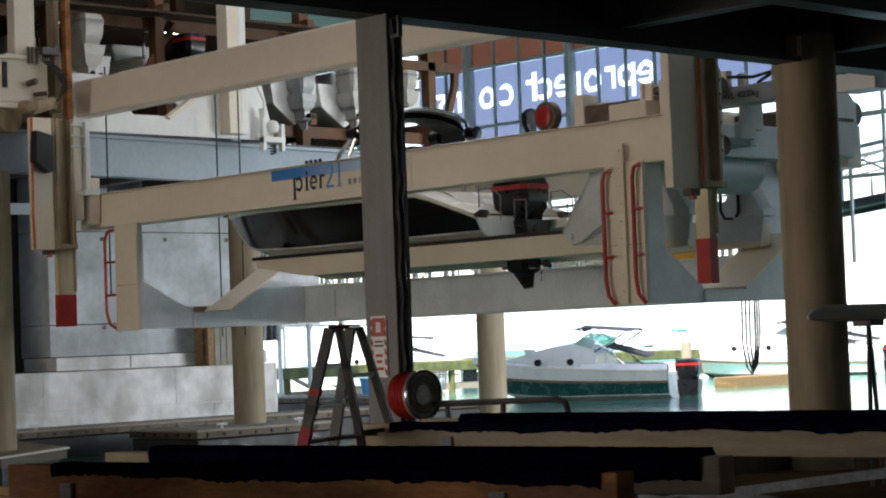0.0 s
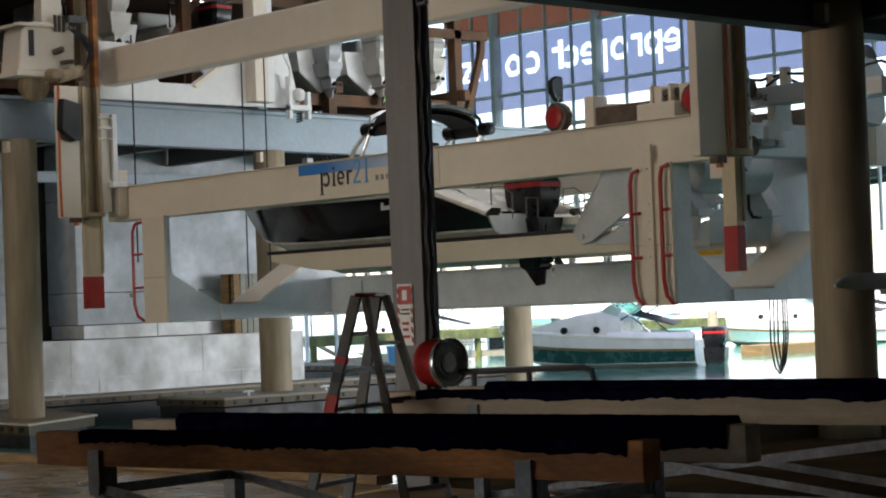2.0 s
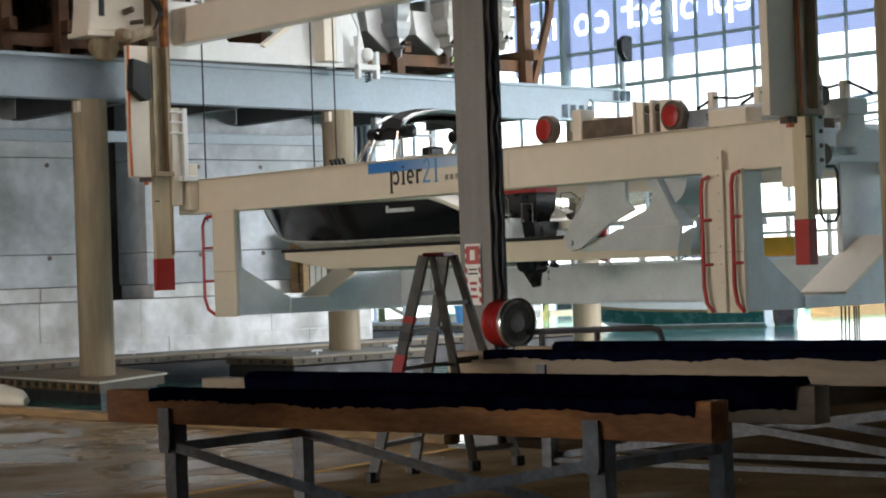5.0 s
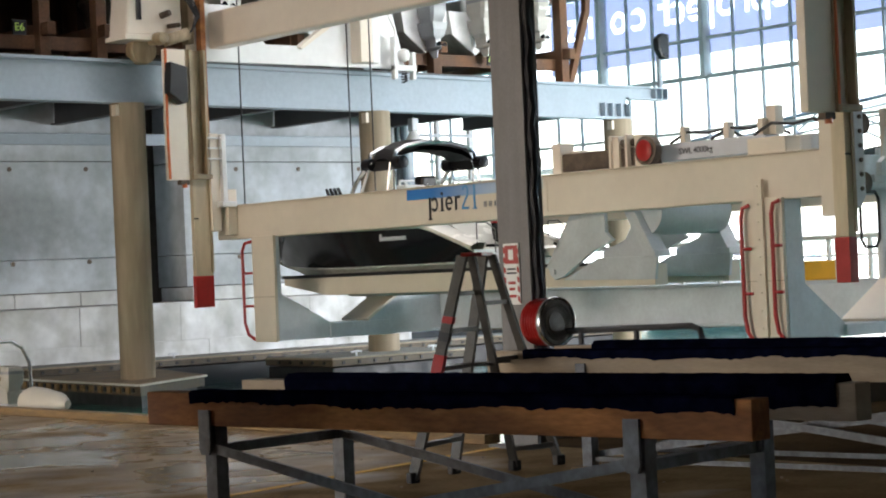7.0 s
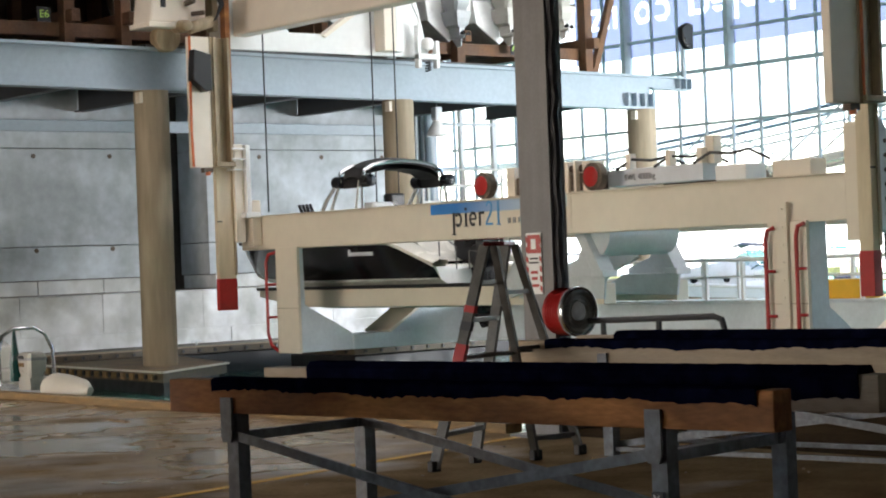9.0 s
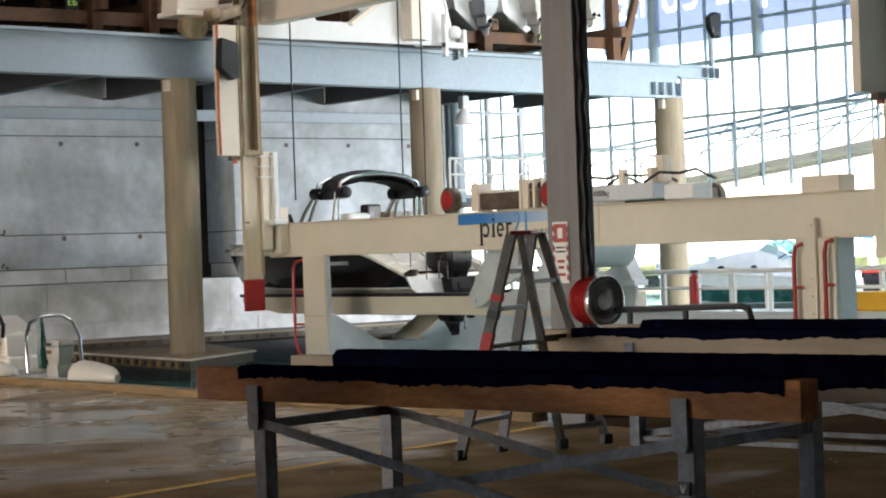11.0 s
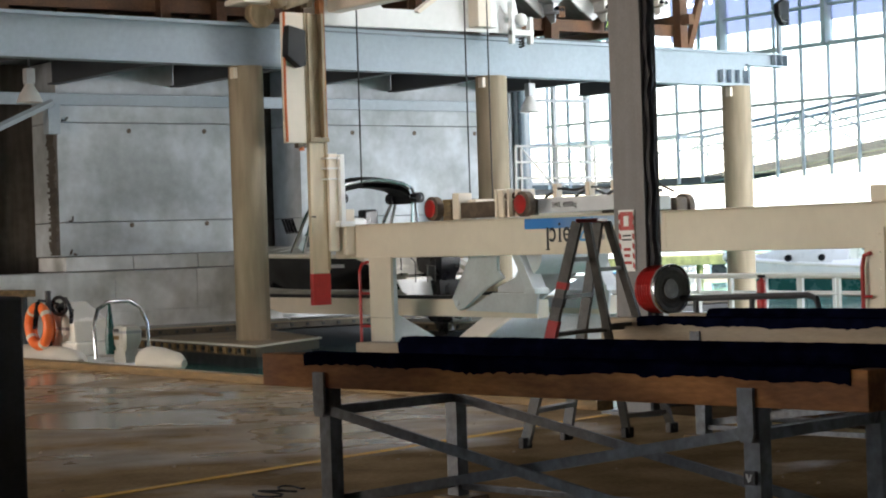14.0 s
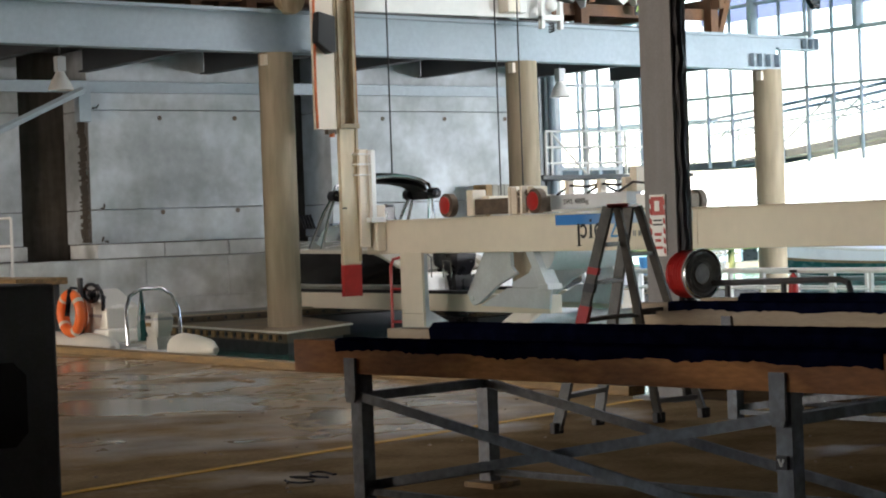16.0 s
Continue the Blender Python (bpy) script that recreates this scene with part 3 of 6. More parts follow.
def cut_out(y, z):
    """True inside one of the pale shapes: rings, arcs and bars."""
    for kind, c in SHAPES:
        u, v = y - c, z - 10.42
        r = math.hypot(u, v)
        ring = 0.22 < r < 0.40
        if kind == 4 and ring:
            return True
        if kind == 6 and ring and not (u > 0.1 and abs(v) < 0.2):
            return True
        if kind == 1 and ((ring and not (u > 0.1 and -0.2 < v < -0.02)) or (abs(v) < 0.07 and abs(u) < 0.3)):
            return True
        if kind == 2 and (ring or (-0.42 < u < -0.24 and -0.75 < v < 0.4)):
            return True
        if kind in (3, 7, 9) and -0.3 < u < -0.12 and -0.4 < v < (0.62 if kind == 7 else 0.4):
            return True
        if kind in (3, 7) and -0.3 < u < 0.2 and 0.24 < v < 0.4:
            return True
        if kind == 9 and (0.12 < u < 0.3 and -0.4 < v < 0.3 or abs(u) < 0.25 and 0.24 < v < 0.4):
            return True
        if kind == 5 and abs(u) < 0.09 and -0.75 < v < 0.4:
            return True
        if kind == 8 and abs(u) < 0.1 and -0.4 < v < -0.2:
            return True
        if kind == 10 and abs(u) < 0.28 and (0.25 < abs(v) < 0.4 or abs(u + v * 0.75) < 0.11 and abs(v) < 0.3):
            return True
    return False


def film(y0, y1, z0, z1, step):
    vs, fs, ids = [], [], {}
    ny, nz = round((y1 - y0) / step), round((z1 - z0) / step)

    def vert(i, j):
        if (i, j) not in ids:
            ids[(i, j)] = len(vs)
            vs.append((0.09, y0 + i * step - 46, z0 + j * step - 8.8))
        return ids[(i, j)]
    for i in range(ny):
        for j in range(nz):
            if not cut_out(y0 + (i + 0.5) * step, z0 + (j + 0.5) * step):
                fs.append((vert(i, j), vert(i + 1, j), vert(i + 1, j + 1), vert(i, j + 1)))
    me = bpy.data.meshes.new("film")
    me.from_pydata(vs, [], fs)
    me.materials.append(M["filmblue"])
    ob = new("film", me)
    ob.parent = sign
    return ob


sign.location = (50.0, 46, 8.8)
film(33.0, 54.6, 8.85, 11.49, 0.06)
part("top_band", box(50.09, 33.0, 11.6, 50.095, 54.6, 12.9), "filmpink", sign)

# ---------------------------------------------------------------- basin: pontoons
def pontoon(x0, y0, x1, y1, top, label):
    t = thing("pontoon", ((x0 + x1) / 2, (y0 + y1) / 2, -1.0), label, "pontoon", "floating pontoons in the basin")
    part("hull", box(x0, y0, -1.05, x1, y1, top - 0.22, 0.03), "black", t)
    part("waler", box(x0 - 0.05, y0 - 0.05, top - 0.20, x1 + 0.05, y1 + 0.05, top - 0.05, 0.015), "darktimber", t, "dark timber edge beam")
    part("edge_strip", box(x0 - 0.06, y0 - 0.06, top - 0.05, x1 + 0.06, y1 + 0.06, top - 0.02, 0.008), "paletimber", t, "pale edge strip")
    part("deck", box(x0 - 0.02, y0 - 0.02, top - 0.03, x1 + 0.02, y1 + 0.02, top, 0.01), "pontoon", t)
    n = int((x1 - x0) / 0.45)
    for i in range(n):
        part("bolt", rod((x0 + 0.25 + i * 0.45, y0 - 0.09, top - 0.12), (x0 + 0.25 + i * 0.45, y0 - 0.04, top - 0.12), 0.04, 6), "black", t)
    n = int((y1 - y0) / 0.45)
    for i in range(n):
        part("bolt", rod((x0 - 0.09, y0 + 0.25 + i * 0.45, top - 0.12), (x0 - 0.04, y0 + 0.25 + i * 0.45, top - 0.12), 0.04, 6), "black", t)
    for k in (0.2, 0.75):
        cx = x0 + (x1 - x0) * k
        part("cleat", tube([(cx - 0.15, y0 + 0.2, top + 0.09), (cx - 0.06, y0 + 0.2, top + 0.1), (cx + 0.06, y0 + 0.2, top + 0.1), (cx + 0.15, y0 + 0.2, top + 0.09)], 0.025, 6,
                           bm=rod((cx, y0 + 0.2, top), (cx, y0 + 0.2, top + 0.1), 0.03, 6)), "galv", t)
    return t


float_ = thing("pontoon", (22.4, 38, -1.0), "brown floating pontoon with a thin pale lip round a column", "pontoon", "floating pontoons in the basin")


def skewed(g):
    return [(20.44 - g, 35.0 - g * 1.4), (23.1 + g, 36.8 - g), (24.4 + g, 41.2), (20.95 - g, 41.2)]


part("hull", prism(skewed(-0.12), "z", -1.05, -0.5), "black", float_)
part("fascia", prism(skewed(0.0), "z", -0.5, -0.30), "darktimber", float_, "dark timber edge beam")
part("lip", prism(skewed(0.05), "z", -0.30, -0.262, 0.008), "buoy", float_, "thin pale lip")
part("deck", prism(skewed(-0.02), "z", -0.262, -0.25), "browndeck", float_)
for i in range(13):
    y = 35.3 + 0.45 * i
    part("bolt", rod((20.40 + (y - 35) * 0.083, y, -0.39), (20.46 + (y - 35) * 0.083, y, -0.39), 0.05, 6), "black", float_)
    part("batten", box(20.41 + (y - 35) * 0.083, y + 0.15, -0.47, 20.5 + (y - 35) * 0.083, y + 0.3, -0.33), "kerb", float_)
pontoon(26.2, 36.3, 30.3, 38.9, -0.08, "grey floating pontoon with a bolted timber edge round a column")
pontoon(21.3, 41.35, 41.0, 42.6, -0.05, "long floating pontoon with a bolted timber edge")
pontoon(44.0, 51.0, 46.0, 66.0, -0.10, "long floating pontoon running out to the marina")


# ---------------------------------------------------------------- the crane: bridge, lower frame, fork trolley
def wheel(parent, x, y, z, r, w, mat="red", tyre="grime"):
    ob = part("wheel", lathe([(r * 0.2, -w / 2 - 0.03), (r * 0.75, -w / 2 - 0.02), (r * 0.8, -w / 2), (r, -w / 2 + 0.01), (r, w / 2), (r * 0.8, w / 2 + 0.01), (r * 0.3, w / 2 + 0.02)],
                             (x, y, z), "x", 28), tyre, parent, "flanged steel wheel", smooth=True)
    part("hub", lathe([(0.03, -w / 2 - 0.055), (r * 0.42, -w / 2 - 0.05), (r * 0.72, -w / 2 - 0.035), (r * 0.74, -w / 2 - 0.005)], (x, y, z), "x", 24), mat, ob, "red painted hub" if mat == "red" else "")
    return ob


bridge = thing("crane_bridge", (26, 37, 6.5), "cream overhead crane bridge with hanging mast cases on a steel girder", "crane bridge")
part("bridge_beam", box(23.7, 16.0, 6.90, 24.1, 38.0, 7.71, 0.05), "cream", bridge)
part("end_plate", prism([(23.4, 6.62), (29.2, 6.62), (28.7, 8.6), (27.5, 8.6), (27.4, 7.9), (26.1, 7.05), (25.2, 7.05), (24.4, 7.9), (23.4, 7.9)], "y", 36.98, 37.08, 0.01), "white", bridge, "white notched end plate")
part("plate_edge", prism([(26.05, 7.02), (26.15, 6.98), (27.5, 7.86), (27.4, 7.93)], "y", 36.88, 37.12), "cream", bridge)
part("far_mast", box(27.6, 36.6, 6.7, 27.95, 37.0, 12.0, 0.02), "cream", bridge)
part("far_mast", box(28.02, 36.7, 6.7, 28.22, 37.0, 12.0, 0.02), "white", bridge)
part("rail_strip", askew(box(21.5, 37.05, 6.602, 34.0, 37.35, 6.65)), "darksteel", bridge)
part("wheel_housing", prism([(21.35, 7.05), (22.75, 7.1), (22.75, 8.1), (21.75, 8.15), (21.45, 7.95)], "y", 36.55, 37.3, 0.05), "cream", bridge)
part("upright", box(21.98, 36.6, 8.05, 22.48, 36.9, 11.5, 0.02), "cream", bridge)
part("upright", box(22.95, 36.62, 6.95, 23.10, 36.9, 11.5, 0.02), "creamdark", bridge)
part("housing_lid", box(21.35, 36.5, 8.02, 22.8, 37.3, 8.10, 0.015), "cream", bridge)
for i in range(3):
    part("fitting", rod((22.25 + 0.1 * i, 36.5, 7.95), (22.25 + 0.1 * i, 36.5, 8.3), 0.035, 8), "grime", bridge)
part("valve", rod((22.2, 36.5, 7.5), (22.3, 36.3, 7.55), 0.07, 10), "grime", bridge)
part("valve", rod((22.35, 36.5, 7.28), (22.55, 36.3, 7.3), 0.05, 10), "grime", bridge)
part("housing_slot", box(21.62, 36.53, 7.4, 21.74, 36.56, 7.95), "black", bridge)
part("housing_skirt", box(21.3, 36.5, 6.97, 22.3, 37.35, 7.08, 0.015), "cream", bridge)
part("wheel", lathe([(0.05, -0.2), (0.3, -0.18), (0.32, -0.1), (0.3, -0.08), (0.3, 0.1), (0.05, 0.12)], (21.95, 37.0, 6.80), "y", 28), "creamdark", bridge, "flanged rail wheel", smooth=True)
part("gearbox", lathe([(0.05, -0.75), (0.12, -0.7), (0.15, -0.45), (0.11, -0.42), (0.13, -0.2), (0.09, -0.15), (0.09, 0.0)], (22.1, 36.95, 7.0), "y", 16), "creamdark", bridge, smooth=True)
part("motor", rod((22.2, 36.4, 6.95), (22.75, 36.35, 7.12), 0.13, 14), "creamdark", bridge)
for i in range(4):
    o = 0.06 * i
    part("hose", tube([(22.55 + o, 36.4, 8.3), (22.5 + o, 36.35, 8.0), (22.75 + o, 36.3, 7.8), (22.95 + o * 0.5, 36.3, 7.5), (22.85, 36.3, 7.2), (22.7, 36.35, 7.05)], 0.022, 6), "black", bridge)
part("manifold", box(22.5, 36.35, 8.15, 22.95, 36.5, 8.3, 0.01), "alu", bridge)
# buffer clamp at the far corner
part("buffer_arm", box(28.65, 36.7, 6.35, 28.75, 36.85, 7.35, 0.01), "white", bridge)
part("buffer_arm", box(29.2, 36.7, 6.35, 29.3, 36.85, 7.0, 0.01), "white", bridge)
part("buffer_plate", box(28.65, 36.68, 6.55, 29.3, 36.86, 6.68, 0.01), "white", bridge)
part("buffer_ball", lathe([(0.02, -0.16), (0.12, -0.12), (0.16, 0), (0.12, 0.12), (0.02, 0.16)], (28.98, 36.76, 6.92), "z", 16), "white", bridge, smooth=True)
part("buffer_spring", tube([(28.98 + 0.07 * math.cos(a), 36.76 + 0.07 * math.sin(a), 6.5 - 0.01 * a) for a in range(0, 24)], 0.018, 5), "cable", bridge)
part("conduit", tube([(28.5, 36.6, 8.4), (28.45, 36.6, 7.8), (28.62, 36.6, 7.5), (28.6, 36.6, 7.1)], 0.03, 6), "white", bridge)


def mast_case(x0, x1, y0, z0, z1, inner, cable_x):
    """Fixed outer case of a hanging mast, open on one side, with an orange cable along its edge."""
    c = part("mast_case", box(x0, y0, z0, x1, y0 + 0.16, z1, 0.015), "cream", bridge)
    # the channel's brown tone puts the case's shaded side into its colour
    part("guide_channel", prism([(x1 + 0.05, y0 - 0.06), (x1 + 0.12, y0 - 0.06), (x1 + 0.12, y0 + 0.1), (x1 + 0.4, y0 + 0.1), (x1 + 0.4, y0 - 0.06), (x1 + 0.46, y0 - 0.06), (x1 + 0.46, y0 + 0.16), (x1 + 0.05, y0 + 0.16)], "z", z0 + 0.12, z1), inner, bridge)
    part("channel_foot", box(x1 + 0.02, y0 - 0.1, z0 + 0.02, x1 + 0.5, y0 + 0.2, z0 + 0.12, 0.01), inner, bridge)
    part("case_edge", box(x1 - 0.02, y0 - 0.02, z0, x1 + 0.05, y0 + 0.16, z1), "creamdark", c)
    part("orange_cable", tube([(cable_x, y0 - 0.03, z0 + 0.02), (cable_x - 0.02, y0 - 0.03, z0 + 0.8), (cable_x, y0 - 0.03, z1)], 0.03, 6), "orange", c)
    part("end_stop", rod((x1 - 0.12, y0 + 0.05, z0 - 0.16), (x1 - 0.12, y0 + 0.05, z0 - 0.08), 0.06, 8), "orange", c)
    part("end_block", box(x1 - 0.24, y0, z0 - 0.1, x1 - 0.02, y0 + 0.15, z0), "grime", c)


mast_case(22.05, 22.56, 36.15, 3.95, 6.75, "creamdark", 22.04)
mast_case(22.24, 22.86, 18.80, 3.84, 6.75, "creamdark", 22.92)
part("mast_head", box(22.1, 18.8, 6.7, 23.9, 19.3, 6.9), "cream", bridge)
part("junction_box", prism([(21.98, 5.8), (22.3, 5.55), (22.44, 5.6), (22.44, 6.35), (22.02, 6.45)], "y", 35.9, 36.15, 0.02), "black", bridge)
part("guide_rail", box(23.06, 36.3, 4.0, 23.18, 36.5, 9.5), "timber", bridge)
truck = part("end_truck", prism([(26.2, 4.55), (26.95, 4.45), (27.12, 4.6), (27.12, 5.35), (26.9, 5.55), (26.2, 5.55)], "y", 18.95, 19.3, 0.02), "white", bridge, "white end truck housing")
part("truck_seam", box(26.22, 18.93, 5.05, 27.0, 18.95, 5.10), "grime", truck)
part("truck_wheel", lathe([(0.05, -0.1), (0.28, -0.09), (0.28, 0.09), (0.05, 0.1)], (26.75, 19.1, 5.5), "y", 24), "black", truck, smooth=True)
part("truck_hanger", box(26.3, 19.3, 4.9, 26.9, 19.6, 6.9), "white", bridge)
part("truck_beam", box(23.9, 19.3, 6.5, 27.2, 19.7, 6.86), "cream", bridge)
cables = [(24.15, 36.5, 3.0), (27.2, 36.6, 2.0), (27.85, 36.6, 2.0)]
for x, y, z in cables:
    part("hoist_cable", rod((x, y, z), (x, y, 8.0), 0.018, 6), "cable", bridge)

# inner masts with red tips: slide down inside the cases
def inner_mast(x0, x1, y, d, z0):
    t = thing("sliding_mast", ((x0 + x1) / 2, y, z0), "cream sliding crane mast with a red painted tip", "crane mast", "sliding masts of the crane")
    part("tip", box(x0 - 0.008, y - 0.008, z0, x1 + 0.008, y + d + 0.008, z0 + 0.68, 0.012), "red", t, "red painted tip")
    part("shaft", box(x0, y, z0 + 0.68, x1, y + d, z0 + 4.2, 0.012), "mastcream", t)
    part("side_rail", box(x1 - 0.05, y - 0.03, z0 + 0.75, x1 + 0.01, y, z0 + 4.1), "creamdark", t)
    part("height_mark", box(x0 - 0.004, y - 0.004, z0 + 1.9, x0 + 0.12, y, z0 + 1.93), "ink", t)
    return t


mast_l = inner_mast(22.69, 23.13, 36.3, 0.12, 2.32)
mast_r = inner_mast(23.2, 23.38, 18.95, 0.26, 2.44)

# lower frame
lower = thing("boat_hoist", (26, 28, 2.2), "cream hoisted crane frame with galvanised yokes and red grab handles", "boat hoist")
for x in (23.7, 28.0):
    part("side_beam", box(x, 19.8, 4.42, x + 0.42, 36.95, 5.14, 0.02), "cream", lower)
part("beam_cap", box(23.66, 19.9, 5.145, 24.2, 36.3, 5.16), "cream", lower)
part("hanger_left", box(23.45, 36.1, 4.5, 23.68, 36.5, 5.5, 0.02), "cream", lower)
part("guide_shoe", box(23.1, 36.2, 4.6, 23.34, 36.6, 6.72, 0.02), "cream", lower)
part("guide_shoe", box(23.34, 36.1, 5.22, 23.46, 36.5, 6.70, 0.02), "white", lower)
part("shoe_foot", box(23.24, 36.0, 5.12, 23.62, 36.5, 5.24, 0.015), "white", lower)
for z in (6.15, 6.38, 6.6):
    part("shoe_plate", box(22.98, 36.05, z, 23.3, 36.3, z + 0.03), "white", lower)
part("hanger_right", box(23.5, 19.2, 4.1, 23.68, 19.7, 5.9, 0.02), "cream", lower)
part("hanger_block", box(23.72, 20.55, 5.16, 24.1, 21.35, 5.42, 0.02), "cream", lower)


def yoke(y, strip, notch, x0=23.62, x1=28.55, z0=2.2):
    """Hanging yoke: near leg, notched galvanised plate, far leg."""
    plate = [(x0 + 0.072, z0), (x1, z0), (x1, 4.42), (x1 - 0.5, 4.42), (x1 - 0.5, notch + 1.1), (x1 - 1.1, notch + 0.9), (25.95, notch), (25.05, notch), (x0 + strip, notch + 0.68), (x0 + strip - 0.02, 4.42), (x0 + 0.072, 4.42)]
    part("yoke_plate", prism(plate, "y", y - 0.3, y - 0.2), "galv", lower, "galvanised notched yoke plate")
    part("near_leg", box(x0, y - 0.3, z0 - 0.02, x0 + 0.07, y + 0.52, 4.45, 0.012), "cream", lower)
    part("leg_seam", box(x0 - 0.003, y - 0.29, 3.14, x0 + 0.002, y + 0.51, 3.15), "creamdark", lower)
    part("slope_plate", prism([(25.95, notch), (x1 - 1.1, notch + 0.92), (x1 - 1.13, notch + 0.96), (25.9, notch + 0.04)], "y", y - 0.45, y + 0.5), "cream", lower, "cream sloping plate")
    part("bottom_bar", box(25.0, y - 0.35, z0, 26.6, y + 0.45, notch - 0.01, 0.01), "galv", lower)


yoke(35.0, 0.17, 2.53)
yoke(20.9, 0.48, 2.40)


def grab_handle(x, y, z0, z1, out):
    h = part("grab_handle", tube([(x, y, z0 + 0.0), (x - 0.02, y + out * 0.7, z0 + 0.14), (x - 0.02, y + out, z0 + 0.4), (x - 0.02, y + out, z1 - 0.2), (x - 0.02, y + out * 0.75, z1 - 0.04), (x, y + 0.05 * out, z1)], 0.034, 8), "red", lower, "red tubular grab handle")
    for k in (0.35, 0.68):
        z = z0 + (z1 - z0) * k
        part("rung", rod((x, y, z), (x - 0.02, y + out, z), 0.026, 8), "red", h)


grab_handle(23.66, 35.5, 2.2, 4.35, 0.42)
grab_handle(23.54, 21.2, 2.2, 4.35, 0.17)
grab_handle(23.54, 20.56, 2.2, 4.4, 0.17)
part("bolt_plate", box(23.56, 20.95, 2.2, 23.61, 21.12, 4.75), "cream", lower)
for i in range(9):
    part("bolt", rod((23.53, 21.03, 2.4 + 0.28 * i), (23.57, 21.03, 2.4 + 0.28 * i), 0.018, 6), "cream", lower)
part("tie_beam", box(28.1, 20.9, 2.28, 28.5, 35.0, 3.02, 0.02), "galv", lower, "long galvanised tie beam")
part("tie_flange", box(27.9, 21.0, 2.24, 28.6, 34.9, 2.28), "galv", lower)
part("splice_plate", box(28.06, 33.6, 2.35, 28.1, 34.6, 2.95), "galv", lower)
part("walkway_deck", box(28.06, 21.0, 3.022, 29.15, 34.8, 3.06), "galv", lower)
for k in range(14):
    for x in (28.15, 29.08):
        part("rail_post", box(x - 0.035, 21.3 + 0.97 * k, 3.06, x + 0.035, 21.37 + 0.97 * k, 3.82), "white", lower, "white railing post")
for x in (28.15, 29.08):
    for z in (3.84, 3.5):
        part("rail_bar", rod((x, 21.2, z), (x, 34.2, z), 0.04 if z > 3.6 else 0.02, 8), "white", lower, "white railing")
ext = part("extinguisher", lathe([(0.02, 0.42), (0.03, 0.36), (0.09, 0.3), (0.1, 0.0), (0.1, -0.34), (0.02, -0.36)], (28.0, 28.1, 3.44), "z", 16), "red", lower, "red fire extinguisher", smooth=True)
part("extinguisher_valve", box(27.97, 28.02, 3.82, 28.03, 28.18, 3.88), "black", ext)
part("yellow_box", box(28.3, 23.3, 3.06, 28.7, 24.3, 3.42, 0.03), "yellowbin", lower, "yellow plastic box")
panel = part("end_panel", box(26.95, 21.3, 3.0, 28.55, 21.38, 5.3, 0.02), "galv", lower, "grey end panel")
part("slot_edge", tube([(26.4, 21.3, 3.75), (26.4, 21.3, 4.45), (26.5, 21.3, 4.55), (26.8, 21.3, 4.55), (26.88, 21.3, 4.45), (26.88, 21.3, 3.75), (26.78, 21.3, 3.62), (26.5, 21.3, 3.62)], 0.03, 6, closed=True), "black", panel)
part("slot_plate", box(26.3, 21.32, 4.5, 26.97, 21.38, 5.0), "galv", panel)
part("end_beam", box(24.3, 20.3, 4.55, 28.4, 20.6, 5.1, 0.02), "galv", lower)
part("roller_plate", prism([(23.75, 4.35), (23.95, 4.2), (24.08, 4.4), (24.08, 5.75), (23.9, 5.95), (23.75, 5.8)], "y", 19.3, 19.45, 0.01), "galv", lower, "bolted roller plate")
part("hook_plate", prism([(24.35, 4.7), (24.75, 4.7), (24.75, 4.85), (24.95, 4.85), (24.95, 5.45), (24.6, 5.45), (24.5, 5.0), (24.35, 4.9)], "y", 19.2, 19.3), "white", lower)
part("hook_post", box(24.62, 19.3, 4.6, 24.74, 19.42, 5.75, 0.01), "cream", lower)
part("hook_arm", box(24.3, 19.3, 4.6, 24.9, 20.3, 4.72, 0.01), "galv", lower)
for i in range(6):
    part("bolt", rod((23.98, 19.27, 4.5 + 0.22 * i), (23.98, 19.31, 4.5 + 0.22 * i), 0.035, 8), "grime", lower)
for z in (4.6, 5.5):
    part("roller", rod((24.15, 19.35, z), (24.15, 19.6, z), 0.16, 18), "grime", lower, "greasy guide roller")
for i in range(3):
    part("loop_cable", tube([(25.85 + 0.1 * i, 20.5, 2.2), (25.83 + 0.1 * i, 20.5, 1.5), (25.92 + 0.08 * i, 20.5, 1.1 + 0.05 * i), (26.05, 20.5, 0.98 + 0.05 * i), (26.2 - 0.04 * i, 20.5, 1.15), (26.3 - 0.06 * i, 20.5, 1.6), (26.3 - 0.06 * i, 20.5, 2.2)], 0.016, 6), "black", lower)
# sign on the side beam
part("sign_board", box(23.686, 26.1, 4.5, 23.697, 30.15, 5.12), "cream", lower, "cream sign board")
part("sign_band", box(23.68, 26.2, 4.92, 23.685, 30.13, 5.12), "bandfade", lower, "blue band that fades to pale")


def sign_ring(y, z, r0, r1, a0, a1, mat, thin=1.0):
    """Flat arc of a ring on the sign board."""
    y, z, thin = 29.42 + (y - 29.42) * 0.78, z + 0.08, thin * 0.78
    bm = bmesh.new()
    n = 14
    for i in range(n):
        a, b = radians(a0 + (a1 - a0) * i / n), radians(a0 + (a1 - a0) * (i + 1) / n)
        prism([(y + thin * r0 * math.cos(a), z + r0 * math.sin(a)), (y + thin * r1 * math.cos(a), z + r1 * math.sin(a)),
               (y + thin * r1 * math.cos(b), z + r1 * math.sin(b)), (y + thin * r0 * math.cos(b), z + r0 * math.sin(b))], "x", 23.671, 23.679, bm=bm)
    bmesh.ops.remove_doubles(bm, verts=bm.verts, dist=0.0005)
    part("sign_shape", bm, mat, lower)


def sign_bar(y, z0, z1, w, mat):
    y, w = 29.42 + (y - 29.42) * 0.78, w * 0.78
    part("sign_shape", box(23.670, y - w, z0 + 0.08, 23.679, y + w, z1 + 0.08), mat, lower)


